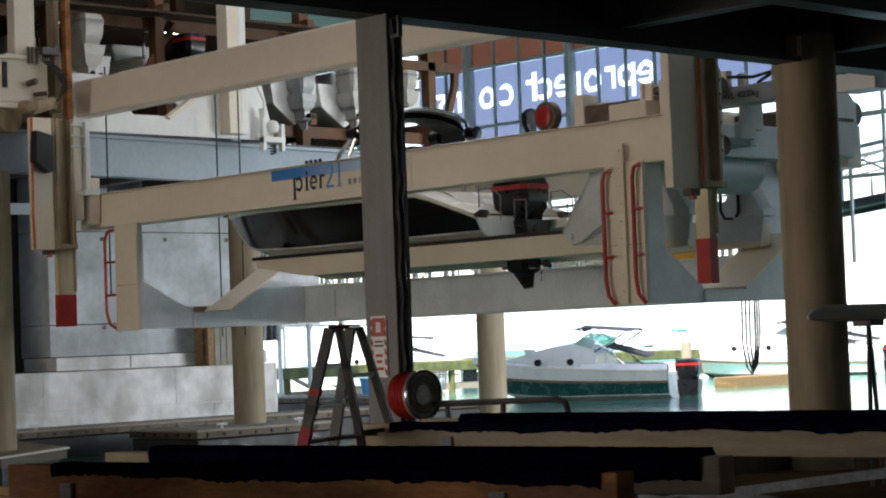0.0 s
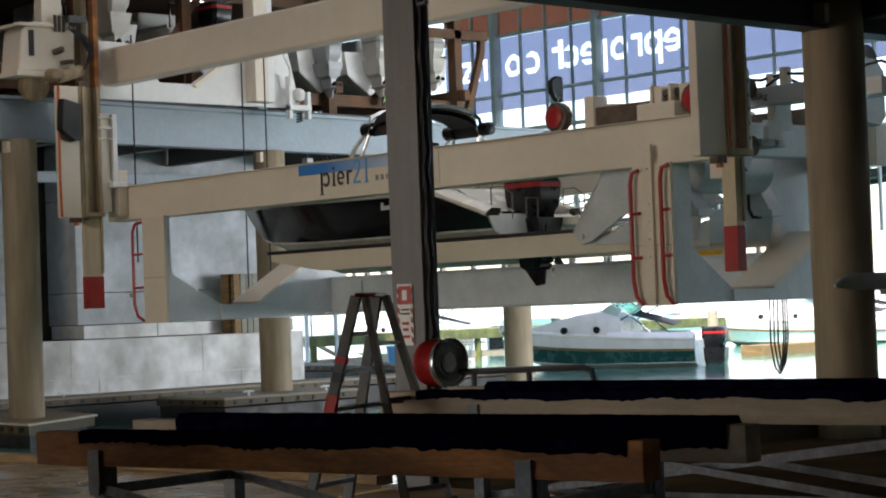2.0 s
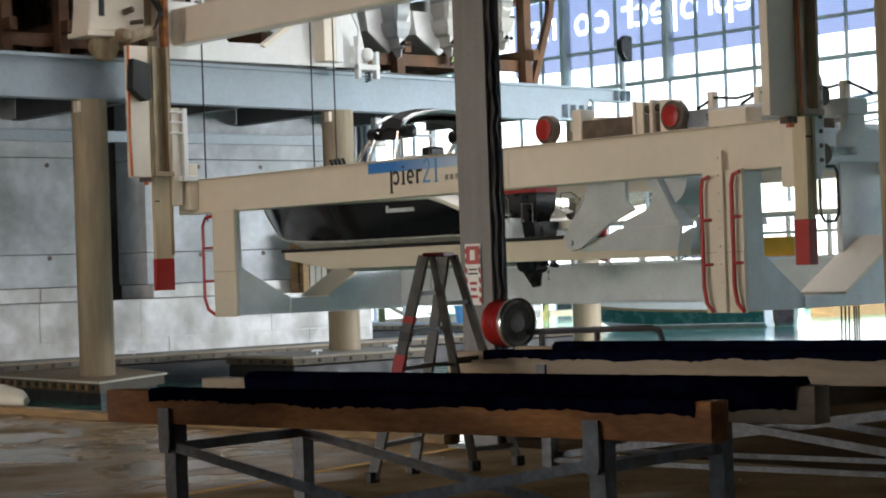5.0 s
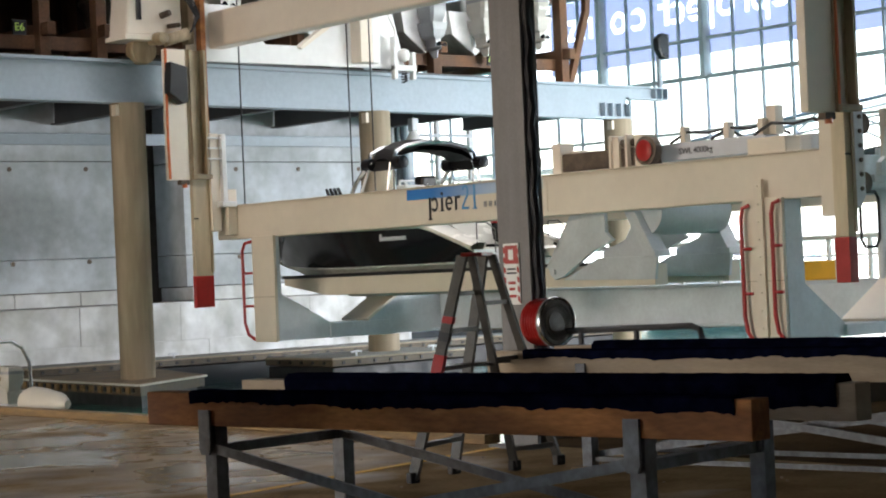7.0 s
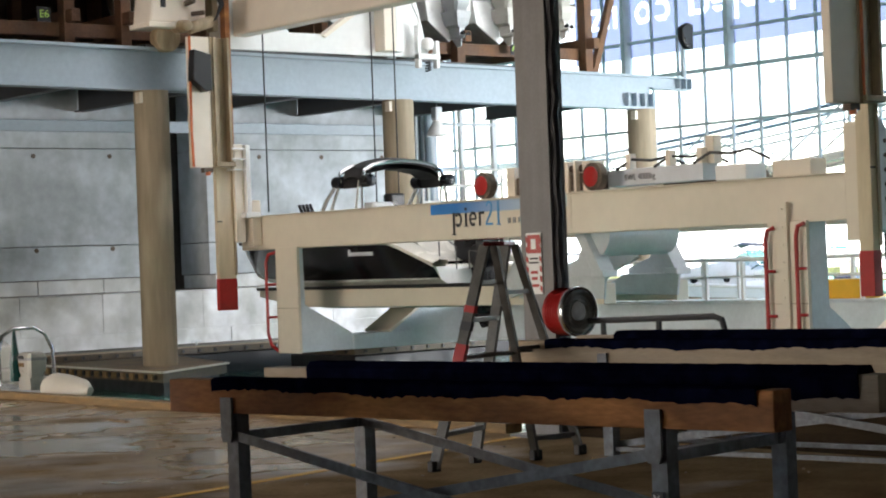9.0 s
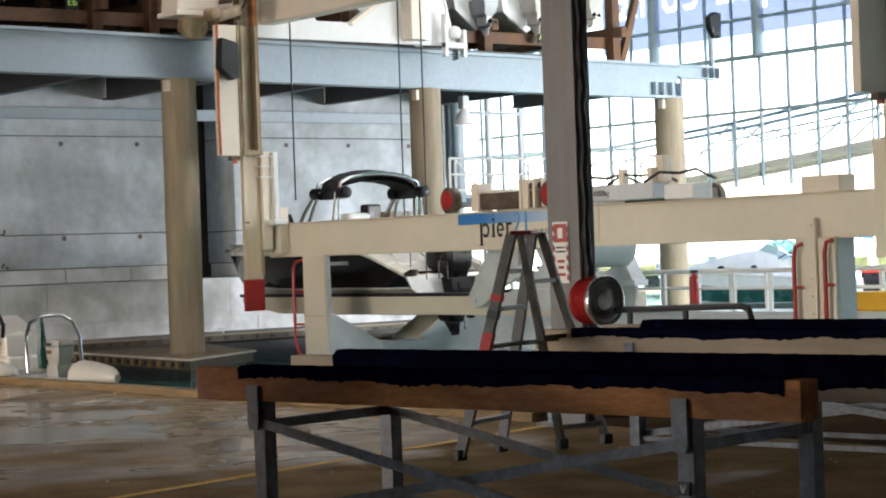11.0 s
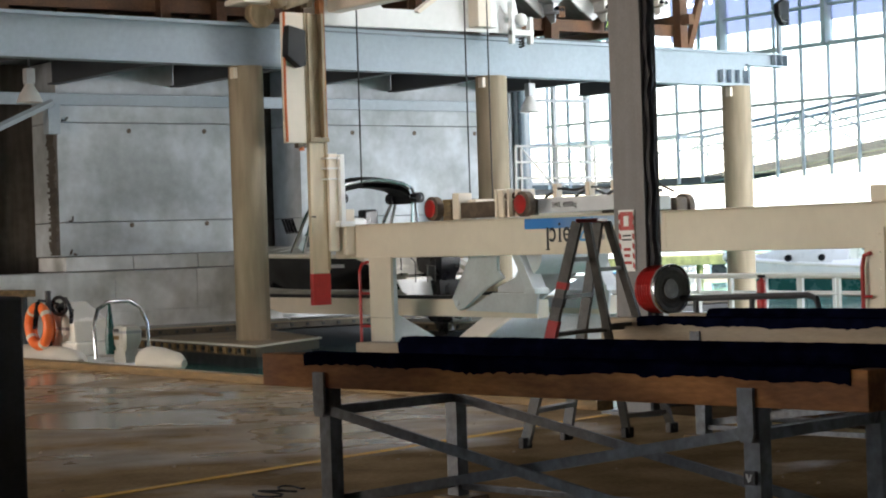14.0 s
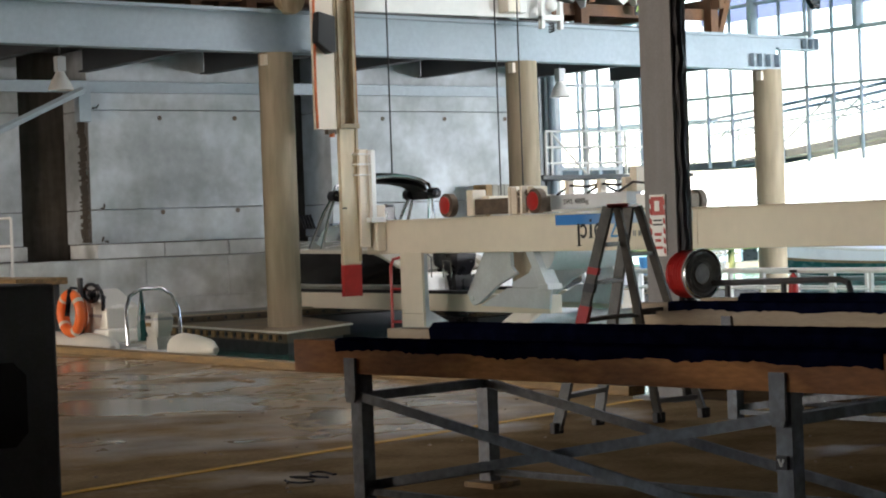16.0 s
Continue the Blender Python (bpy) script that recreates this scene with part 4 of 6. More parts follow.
sign_bar(29.42, 4.44, 4.86, 0.035, "ink")
sign_bar(29.42, 4.43, 4.45, 0.075, "ink")
sign_ring(29.25, 4.72, 0.085, 0.14, 40, 320, "ink")
sign_bar(28.95, 4.585, 4.84, 0.035, "ink")
sign_bar(28.95, 4.58, 4.60, 0.075, "ink")
sign_bar(28.95, 4.89, 4.94, 0.035, "ink")
sign_ring(28.68, 4.72, 0.085, 0.14, -125, 180, "ink")
sign_bar(28.68, 4.70, 4.735, 0.12, "ink")
sign_bar(28.42, 4.585, 4.85, 0.035, "ink")
sign_bar(28.32, 4.80, 4.85, 0.07, "ink")
sign_ring(28.06, 4.93, 0.07, 0.115, 10, 215, "inkblue")
part("sign_shape", prism([(28.43, 4.71), (28.47, 4.71), (28.31, 4.95), (28.27, 4.93)], "x", 23.671, 23.679), "inkblue", lower)
sign_bar(28.07, 4.585, 4.63, 0.13, "inkblue")
sign_bar(27.72, 4.585, 5.04, 0.03, "inkblue")
sign_bar(27.72, 4.58, 4.60, 0.08, "inkblue")
for i in range(6):
    sign_bar(27.36 - 0.19 * i, 4.60, 4.70, 0.018, "inkgrey")
    sign_bar(27.30 - 0.19 * i, 4.60, 4.70, 0.014, "inkgrey")

# fork trolley
trolley = thing("fork_trolley", (26, 24, 3.0), "galvanised fork trolley with red wheels running on the crane frame", "fork trolley")
for y in (22.93, 19.89):
    wheel(trolley, 23.95, y, 5.42, 0.25, 0.16)
for y in (22.6, 19.9):
    wheel(trolley, 28.2, y, 5.33, 0.25, 0.16, "timber")
part("end_carriage", box(24.1, 20.05, 5.2, 24.45, 22.45, 5.52, 0.02), "grime", trolley)
part("end_carriage", box(27.7, 19.6, 5.2, 28.0, 22.9, 5.5, 0.02), "grime", trolley)
for y in (22.2, 20.7, 20.1):
    part("upright", box(24.05, y, 5.18, 24.4, y + 0.22, 5.72, 0.015), "cream", trolley)
for y in (20.45, 20.85):
    part("bracket", box(24.0, y, 5.18, 24.3, y + 0.06, 5.74, 0.01), "cream", trolley, "cream bracket plate")
part("bracket_pin", rod((24.15, 20.4, 5.6), (24.15, 20.95, 5.6), 0.07, 12), "grime", trolley)
part("cross_beam", box(24.3, 21.95, 5.2, 28.0, 22.4, 5.58, 0.02), "cream", trolley)
load_plate = part("load_plate", box(24.42, 17.7, 5.24, 24.8, 20.16, 5.53, 0.015), "lightgrey", trolley, "pale beam with the safe working load")
text_part("load_text", "SWL 4000kg", 0.15, Matrix.Translation((24.414, 19.23, 5.38)) @ FACE_NEG_X, "ink", trolley)
for i in range(3):
    o = 0.95 * i
    part("hose", tube([(24.4, 19.8 - o, 5.53), (24.5, 19.5 - o, 5.70), (24.6, 19.1 - o, 5.66), (24.7, 18.8 - o, 5.72), (24.9, 18.5 - o, 5.53)], 0.026, 6), "black", trolley)
for y in (19.5, 18.5, 17.75):
    part("lug", box(24.45, y, 5.53, 24.6, y + 0.12, 5.80, 0.01), "cream", trolley)
part("side_box", box(24.4, 16.7, 5.2, 24.9, 17.4, 5.46, 0.015), "white", trolley)
part("mast_stub", box(24.6, 17.6, 5.52, 24.8, 17.8, 6.0, 0.01), "cream", trolley)


def fork_arm(x):
    """Tapering arm of welded plate that hangs from the trolley down to a fork, with a slanted rib and a heel plate behind it."""
    poly = [(21.8, 5.2), (22.45, 5.2), (22.62, 4.5), (23.36, 3.5), (23.30, 3.36), (23.18, 3.27), (22.95, 3.32), (22.2, 3.75), (21.6, 3.95), (21.8, 4.1)]
    a = part("fork_arm", prism(poly, "x", x - 0.02, x + 0.06, 0.01), "galv", trolley, "galvanised plate arm")
    part("arm_flange", prism([(22.6, 4.5), (22.66, 4.5), (23.40, 3.5), (23.34, 3.48)], "x", x - 0.02, x + 0.34), "galv", a)
    part("arm_pin", rod((x - 0.06, 23.18, 3.42), (x + 0.36, 23.18, 3.42), 0.05, 12), "galv", trolley)
    part("arm_rib", prism([(21.35, 5.2), (21.18, 5.2), (21.05, 4.5), (20.58, 3.74), (20.80, 3.68), (21.3, 4.5)], "x", x - 0.05, x + 0.3, 0.012), "galv", trolley, "slanted rib")
    part("rib_foot", box(x - 0.06, 20.52, 3.62, x + 0.32, 20.84, 3.74, 0.012), "galv", trolley)
    part("heel_plate", prism([(22.12, 3.64), (20.63, 3.64), (20.70, 3.22), (23.1, 3.26)], "x", x + 0.10, x + 0.16, 0.008), "galv", trolley, "galvanised heel plate")
    part("back_plate", prism([(21.6, 3.95), (22.2, 3.75), (22.2, 3.64), (20.75, 3.64), (20.9, 4.1), (21.3, 4.4)], "x", x + 0.30, x + 0.36), "galv", trolley)


for x in (24.7, 26.6):
    fork_arm(x)
    part("fork", prism([(20.8, 3.12), (30.7, 3.12), (32.3, 3.36), (32.3, 3.5), (20.8, 3.5)], "x", x + 0.2, x + 0.52, 0.012), "cream", trolley, "long cream fork")
    part("fork_pad", box(x + 0.18, 23.4, 3.50, x + 0.54, 32.4, 3.57, 0.012), "black", trolley, "dark rubber pad on the fork")
part("drum", rod((24.82, 20.9, 4.42), (26.6, 20.9, 4.42), 0.42, 28), "galv", trolley, smooth=True)


# ---------------------------------------------------------------- boats
def loft(rings, bm=None, cap=True):
    bm = bm or bmesh.new()
    vs = [[bm.verts.new(p) for p in r] for r in rings]
    for a, b in zip(vs, vs[1:]):
        for j in range(len(a) - 1):
            q = [a[j], a[j + 1], b[j + 1], b[j]]
            if len({tuple(round(c, 5) for c in v.co) for v in q}) == 4:
                bm.faces.new(q)
    if cap:
        for r in (vs[0], vs[-1]):
            if (r[0].co - r[-1].co).length > 0.05 and len(r) > 2:
                try:
                    bm.faces.new(r)
                except ValueError:
                    pass
    return bm


def hull_station(s, L, B, z_keel, z_chine, z_sheer, rise, drop=0.0):
    """Half breadths and heights at s from 0 (transom) to 1 (stem)."""
    k = max(0.0, (s - 0.45) / 0.55)
    sheer = B / 2 * (1 - k ** 2.6)
    chine = sheer * (0.88 - 0.35 * k)
    zk = z_keel + (z_sheer + rise - z_keel) * 0.95 * max(0.0, (s - 0.62) / 0.38) ** 1.5
    zc = max(zk, z_chine + (z_sheer + rise - z_chine) * 0.22 * k ** 2)
    zs = z_sheer + rise * s ** 1.5 - drop * max(0.0, 1 - s / 0.17)
    return sheer, chine, zk, zc, zs


def powerboat(name, at, heading, L, B, zk, zc, zs, rise, side_mat, label, group="", keel_mat="antifoul", drop=0.0):
    """Hull with bottom, sides, rub rail and deck. Length along +y from the transom, then turned to its heading."""
    t = thing(name, (0, 0, 0), label, "boat", group)
    N = 22
    st = [hull_station(i / N, L, B, zk, zc, zs, rise, drop) for i in range(N + 1)]
    ys = [L * i / N for i in range(N + 1)]
    part("hull_bottom", loft([[(-c, y, c2), (-c * 0.5, y, (c2 + k) / 2 - 0.02), (0, y, k), (c * 0.5, y, (c2 + k) / 2 - 0.02), (c, y, c2)] for (s, c, k, c2, z), y in zip(st, ys)]), keel_mat, t, "pale V-shaped hull bottom", smooth=True)
    for sg in (-1, 1):
        part("hull_side", loft([[(sg * c, y, c2 + 0.005), (sg * (c * 0.55 + s * 0.47), y, c2 * 0.6 + z * 0.4), (sg * s, y, z - 0.12)] for (s, c, k, c2, z), y in zip(st, ys)], cap=False), side_mat, t, smooth=True)
        part("rub_rail", loft([[(sg * s * 1.0, y, z - 0.12), (sg * (s + 0.035), y, z - 0.09), (sg * (s + 0.035), y, z - 0.03), (sg * s * 0.985, y, z)] for (s, c, k, c2, z), y in zip(st, ys)], cap=False), "gel", t, smooth=True)
        part("chine_strip", loft([[(sg * c, y, c2), (sg * (c + 0.03), y, c2 + 0.01), (sg * (c + 0.025), y, c2 + 0.04), (sg * c, y, c2 + 0.05)] for (s, c, k, c2, z), y in zip(st, ys)], cap=False), "antifoul", t)
    s0, c0, k0, zc0, z0 = st[0]
    part("transom", prism([(-s0, z0 - 0.1), (-c0, zc0), (0, k0), (c0, zc0), (s0, z0 - 0.1)], "y", -0.04, 0.0), "gelw", t)
    return t, st, ys


def finish(t, m):
    t.matrix_basis = m


def outboard(parent, x, y, z, s=1.0, mat="motor", leg=1.0):
    """Outboard motor behind the transom at y: cowl, leg, gearcase, propeller."""
    c = part("outboard", loft([[(x + a * 0.30 * s * w, y - 0.38 * s + b * 0.42 * s * w2, z + h * s) for a, b in ((-1, -0.75), (-0.75, -1), (0.75, -1), (1, -0.75), (1, 0.7), (0.6, 1), (-0.6, 1), (-1, 0.7), (-1, -0.75))]
                         for h, w, w2 in ((-0.28, 0.62, 0.6), (-0.05, 0.72, 0.7), (0.12, 0.8, 0.78), (0.2, 0.92, 0.92), (0.38, 0.98, 1.0), (0.58, 1.0, 1.0), (0.69, 0.85, 0.88), (0.73, 0.5, 0.55))]), mat, parent, {"motor": "black", "whitemotor": "white", "greymotor": "grey"}[mat] + " outboard motor cowl", smooth=True)
    part("cowl_stripe", loft([[(x + a * 0.307 * s, y - 0.38 * s + b * 0.43 * s, z + h * s) for a, b in ((-1, -0.75), (-0.75, -1), (0.75, -1), (1, -0.75), (1, 0.7), (0.6, 1), (-0.6, 1), (-1, 0.7), (-1, -0.75))] for h in (0.50, 0.58)], cap=False), "red" if mat == "motor" else "inkgrey", c, "painted stripe")
    part("leg", loft([[(x + a * 0.16 * s * w, y - 0.40 * s + b * 0.24 * s * w2, z + h * s) for a, b in ((-1, -1), (1, -1), (1, 1), (-1, 1), (-1, -1))]
                      for h, w, w2 in ((0.02, 1.75, 1.6), (-0.35 * leg, 1.5, 1.5), (-0.7 * leg, 1.2, 1.25), (-0.85 * leg, 0.6, 1.1), (-1.25 * leg, 0.5, 0.9))]), mat, c, smooth=False)
    part("gearcase", lathe([(0.01, -0.38 * s), (0.07 * s, -0.3 * s), (0.09 * s, 0), (0.07 * s, 0.2 * s), (0.01, 0.34 * s)], (x, y - 0.4 * s, z - 1.3 * s * leg), "y", 14), mat, c, smooth=True)
    part("skeg", prism([(y - 0.65 * s, z - 1.33 * s * leg), (y - 0.15 * s, z - 1.33 * s * leg), (y - 0.42 * s, z - 1.33 * s * leg - 0.3 * s), (y - 0.6 * s, z - 1.33 * s * leg - 0.28 * s)], "x", x - 0.015, x + 0.015), mat, c)
    for k in range(3):
        a = k * 2.094 + 0.5
        part("blade", loft([[(x + r * s * math.cos(a + d), y - 0.8 * s + e * s, z - 1.3 * s * leg + r * s * math.sin(a + d)) for r, d, e in ((0.05, 0.0, 0.03), (0.14, 0.35, 0.05), (0.21, 0.2, 0.02))] for d2 in (0,)]
                           + [[(x + r * s * math.cos(a + d), y - 0.8 * s + e * s, z - 1.3 * s * leg + r * s * math.sin(a + d)) for r, d, e in ((0.05, -0.5, -0.05), (0.14, -0.5, -0.06), (0.2, -0.4, -0.05))]], cap=False), "motor", c)
    return c


boat, bst, bys = powerboat("powerboat", None, 0, 9.0, 2.5, -0.55, 0.05, 0.92, 0.12, "blackhull", "black and cream powerboat with a canopy on the crane forks", drop=0.5)
# deck with cockpit rim
part("foredeck", loft([[(-s * 0.985, y, z), (-s * 0.6, y, z + 0.10), (0, y, z + 0.14), (s * 0.6, y, z + 0.10), (s * 0.985, y, z)] for (s, c, k, c2, z), y in zip(bst[9:], bys[9:])]), "gel", boat, "cream foredeck", smooth=True)
for sg in (-1, 1):
    part("side_deck", loft([[(sg * s * 0.985, y, z), (sg * s * 0.9, y, z + 0.05), (sg * s * 0.72, y, z + 0.04), (sg * s * 0.70, y, z - 0.35)] for (s, c, k, c2, z), y in zip(bst[:10], bys[:10])], cap=False), "gel", boat, smooth=True)
part("cockpit_floor", box(-0.95, 0.0, 0.3, 0.95, 3.5, 0.36), "gel", boat)
part("stern_deck", loft([[(-0.86, 0.25, 0.42), (-0.86, 1.2, 0.9)], [(0.86, 0.25, 0.42), (0.86, 1.2, 0.9)]], cap=False), "gel", boat, "cream sloping stern deck")
part("platform", prism([(0.4, -0.05), (1.18, -0.05), (1.0, -0.62), (0.45, -0.66)], "z", 0.12, 0.3, 0.03), "gel", boat, "cream swim platform")
ws = part("windscreen", loft([[(-1.02, 4.2, 1.0), (-0.98, 3.9, 1.5)], [(-0.75, 4.9, 1.08), (-0.72, 4.45, 1.52)], [(0, 5.2, 1.12), (0, 4.7, 1.54)], [(0.75, 4.9, 1.08), (0.72, 4.45, 1.52)], [(1.02, 4.0, 1.0), (0.98, 3.7, 1.5)]], cap=False), "smoke", boat, "tinted windscreen")
part("screen_frame", tube([(-1.0, 3.55, 1.5), (-0.98, 3.7, 1.51), (-0.72, 4.45, 1.53), (0, 4.7, 1.55), (0.72, 4.45, 1.53), (0.98, 3.7, 1.51), (1.0, 3.55, 1.5)], 0.025, 6), "chrome", ws)
arch = [(-1.12, 2.22), (-1.05, 2.42), (-0.8, 2.54), (-0.4, 2.61), (0, 2.63), (0.4, 2.61), (0.8, 2.54), (1.05, 2.42), (1.12, 2.22)]
for y in (2.55, 3.4):
    part("tower_hoop", tube([(x, y, z) for x, z in arch], 0.045, 8), "chrome", boat, "polished tower tube", smooth=True)
part("canopy", loft([[(x * 0.98, 2.62 + 0.18 * k, z + dz) for x, z in arch] for k, dz in ((0, -0.06), (0.4, 0.04), (2, 0.10), (3.4, 0.04), (3.9, -0.06))]
                    + [[(x * 0.97, 2.62 + 0.18 * k, z - 0.16) for x, z in arch] for k in (3.9, 2, 0)], cap=False), "canvas", boat, "black canvas canopy rolled on the tower", smooth=True)
for sg in (-1, 1):
    part("tower_leg", tube([(sg * 1.12, 3.4, 2.22), (sg * 1.16, 3.8, 1.85), (sg * 1.18, 4.4, 1.1), (sg * 1.18, 4.5, 0.95)], 0.045, 8), "chrome", boat, "polished tower tube", smooth=True)
    part("tower_leg", tube([(sg * 1.12, 3.3, 2.25), (sg * 1.16, 3.6, 1.7), (sg * 1.18, 3.95, 0.95)], 0.035, 8), "chrome", boat, "polished tower tube", smooth=True)
    part("tower_leg", tube([(sg * 1.12, 2.55, 2.22), (sg * 1.15, 2.5, 1.6), (sg * 1.18, 2.4, 0.95)], 0.03, 8), "chrome", boat, "polished tower tube", smooth=True)
    part("tower_leg", tube([(sg * 1.12, 2.65, 2.22), (sg * 1.15, 2.75, 1.6), (sg * 1.18, 2.8, 0.95)], 0.03, 8), "chrome", boat, "polished tower tube", smooth=True)
    for y in (3.45, 2.4):
        part("speaker", lathe([(0.02, -0.17), (0.13, -0.14), (0.14, 0.1), (0.03, 0.17)], (sg * 1.08, y, 2.2), "y", 16), "motor", boat, smooth=True)
    for k in range(4):
        part("rod_holder", rod((sg * 1.2, 4.2 + 0.14 * k, 1.45), (sg * 1.2, 4.4 + 0.14 * k, 1.78), 0.035, 8), "motor", boat)
part("helm_seat", box(-0.8, 2.6, 0.5, -0.2, 3.1, 1.75, 0.08), "gelw", boat, "white helm seat back")
part("engine_box", box(-0.1, 2.9, 1.3, 0.3, 3.2, 1.95, 0.05), "motor", boat)
for sg in (-1, 1):
    part("boarding_rail", tube([(sg * 0.95, -0.35, 0.25), (sg * 0.95, -0.35, 0.7), (sg * 0.95, -0.1, 0.85), (sg * 0.95, 0.2, 0.85), (sg * 0.95, 0.2, 0.4)], 0.013, 8), "alu", boat)
    part("boarding_rail", tube([(sg * 0.7, -0.75, 0.25), (sg * 0.7, -0.75, 0.6), (sg * 0.7, -0.45, 0.62), (sg * 0.7, -0.45, 0.25)], 0.012, 8), "alu", boat)
engine = outboard(boat, 0, 0.55, 0.25, 1.18, leg=0.56)
part("lower_cowl", loft([[(a * 0.33 * w, 0.1 + b * 0.40 * w, z) for a, b in ((-1, -0.75), (-0.75, -1), (0.75, -1), (1, -0.75), (1, 0.7), (0.6, 1), (-0.6, 1), (-1, 0.7), (-1, -0.75))]
                         for z, w in ((-0.66, 0.50), (-0.60, 0.62), (-0.2, 0.76), (0.05, 0.84), (0.28, 0.90))]), "motor", engine, smooth=True)
for i in range(9):
    part("name_shape", box(-1.25, 2.1 + 0.1 * i, 0.60, -1.2, 2.17 + 0.1 * i, 0.68 + (0.06 if i == 8 else 0)), "lightgrey", boat)
part("bow_roller", box(-0.06, 8.7, 0.98, 0.06, 9.15, 1.06, 0.01), "alu", boat)
BOAT0 = Vector((26.0, 25.6, 3.60))
finish(boat, Matrix.Translation(BOAT0))


def moored_boat(x, y, rz, L, B, side, label):
    t, st, ys = powerboat("moored_boat", None, 0, L, B, -0.5, 0.1, 1.05, 0.5, side, label, "boats moored in the marina", "antifoul")
    part("foredeck", loft([[(-s * 0.985, yy, z), (-s * 0.6, yy, z + 0.10), (0, yy, z + 0.16), (s * 0.6, yy, z + 0.10), (s * 0.985, yy, z)] for (s, c, k, c2, z), yy in zip(st[8:], ys[8:])]), "gelw", t, smooth=True)
    w = B / 2
    part("cabin", loft([[(-w * a, L * y, 1.0), (-w * a * 0.98, L * y, 1.0 + 0.55 * h), (-w * a * 0.8, L * y, 1.0 + 0.92 * h), (0, L * y, 1.0 + h), (w * a * 0.8, L * y, 1.0 + 0.92 * h), (w * a * 0.98, L * y, 1.0 + 0.55 * h), (w * a, L * y, 1.0)]
                        for y, a, h in ((0.34, 0.88, 0.75), (0.38, 0.90, 1.05), (0.46, 0.90, 1.18), (0.55, 0.88, 1.10), (0.66, 0.80, 0.90), (0.78, 0.62, 0.66), (0.90, 0.34, 0.46))]), "gelw", t, "rounded white cabin top", smooth=True)
    part("windscreen", loft([[(-w * 0.86, L * 0.36, 1.9), (-w * 0.80, L * 0.33, 2.3)], [(-w * 0.7, L * 0.45, 2.12), (-w * 0.66, L * 0.39, 2.45)], [(0, L * 0.48, 2.18), (0, L * 0.42, 2.5)], [(w * 0.7, L * 0.45, 2.12), (w * 0.66, L * 0.39, 2.45)], [(w * 0.86, L * 0.36, 1.9), (w * 0.80, L * 0.33, 2.3)]], cap=False), "smoke", t)
    part("cockpit_cover", loft([[(-w * 0.8, L * 0.10, 1.5), (0, L * 0.10, 1.62), (w * 0.8, L * 0.10, 1.5)], [(-w * 0.84, L * 0.30, 1.95), (0, L * 0.30, 2.1), (w * 0.84, L * 0.30, 1.95)]], cap=False), "canvas", t, "grey cockpit cover")
    for sg in (-1, 1):
        part("topside", loft([[(sg * (s * 0.62 + c * 0.40) * 1.006, yy, c2 * 0.5 + z * 0.5), (sg * (s + 0.012), yy, z - 0.12), (sg * (s + 0.01), yy, z)] for (s, c, k, c2, z), yy in zip(st, ys)], cap=False), "gelw", t, "white upper topside", smooth=True)
        part("stripe", loft([[(sg * (s * 0.62 + c * 0.40) * 1.012, yy, c2 * 0.5 + z * 0.5 - 0.03), (sg * (s * 0.68 + c * 0.34) * 1.014, yy, c2 * 0.44 + z * 0.56)] for (s, c, k, c2, z), yy in zip(st[:20], ys[:20])], cap=False), "kerb", t, "thin dark stripe")
        for k in (0.46, 0.62):
            part("port", rod((sg * w * 0.93, L * k, 1.42), (sg * w * 0.70, L * k, 1.45), 0.13, 14), "motor", t)
        part("gunwale", loft([[(sg * s, yy, z - 0.02), (sg * s * 0.85, yy, z + 0.2), (sg * s * 0.8, yy, z + 0.2), (sg * s * 0.75, yy, z - 0.4)] for (s, c, k, c2, z), yy in zip(st[:10], ys[:10])], cap=False), "gelw", t)
    part("canopy", loft([[(-1.0, L * 0.18, 2.5), (0, L * 0.17, 2.62), (1.0, L * 0.18, 2.5)], [(-1.0, L * 0.42, 2.7), (0, L * 0.43, 2.8), (1.0, L * 0.42, 2.7)], [(-1.0, L * 0.48, 2.55), (0, L * 0.5, 2.65), (1.0, L * 0.48, 2.55)]], cap=False), "canvas", t)
    for sg in (-1, 1):
        part("canopy_frame", tube([(sg * 1.05, L * 0.2, 1.2), (sg * 1.0, L * 0.42, 2.65)], 0.03, 6), "chrome", t)
        part("canopy_frame", tube([(sg * 1.05, L * 0.45, 1.3), (sg * 1.0, L * 0.2, 2.5)], 0.03, 6), "chrome", t)
    outboard(t, 0, 0, 0.6, 1.1)
    t.matrix_basis = Matrix.Translation((x, y, -0.72)) @ Matrix.Rotation(radians(rz), 4, "Z")
    return t


moored_boat(57.4, 48.7, 24, 8.3, 2.9, "greenhull", "white and dark green cabin cruiser moored at a pontoon")
moored_boat(83, 57, 14, 12, 3.4, "gelw", "white motor cruiser with a dark canopy moored farther out")
moored_boat(74, 78, 40, 9, 2.9, "gelw", "white cabin cruiser moored farther out")
moored_boat(95, 64, 20, 11, 3.2, "gelw", "white motor cruiser moored farther out")


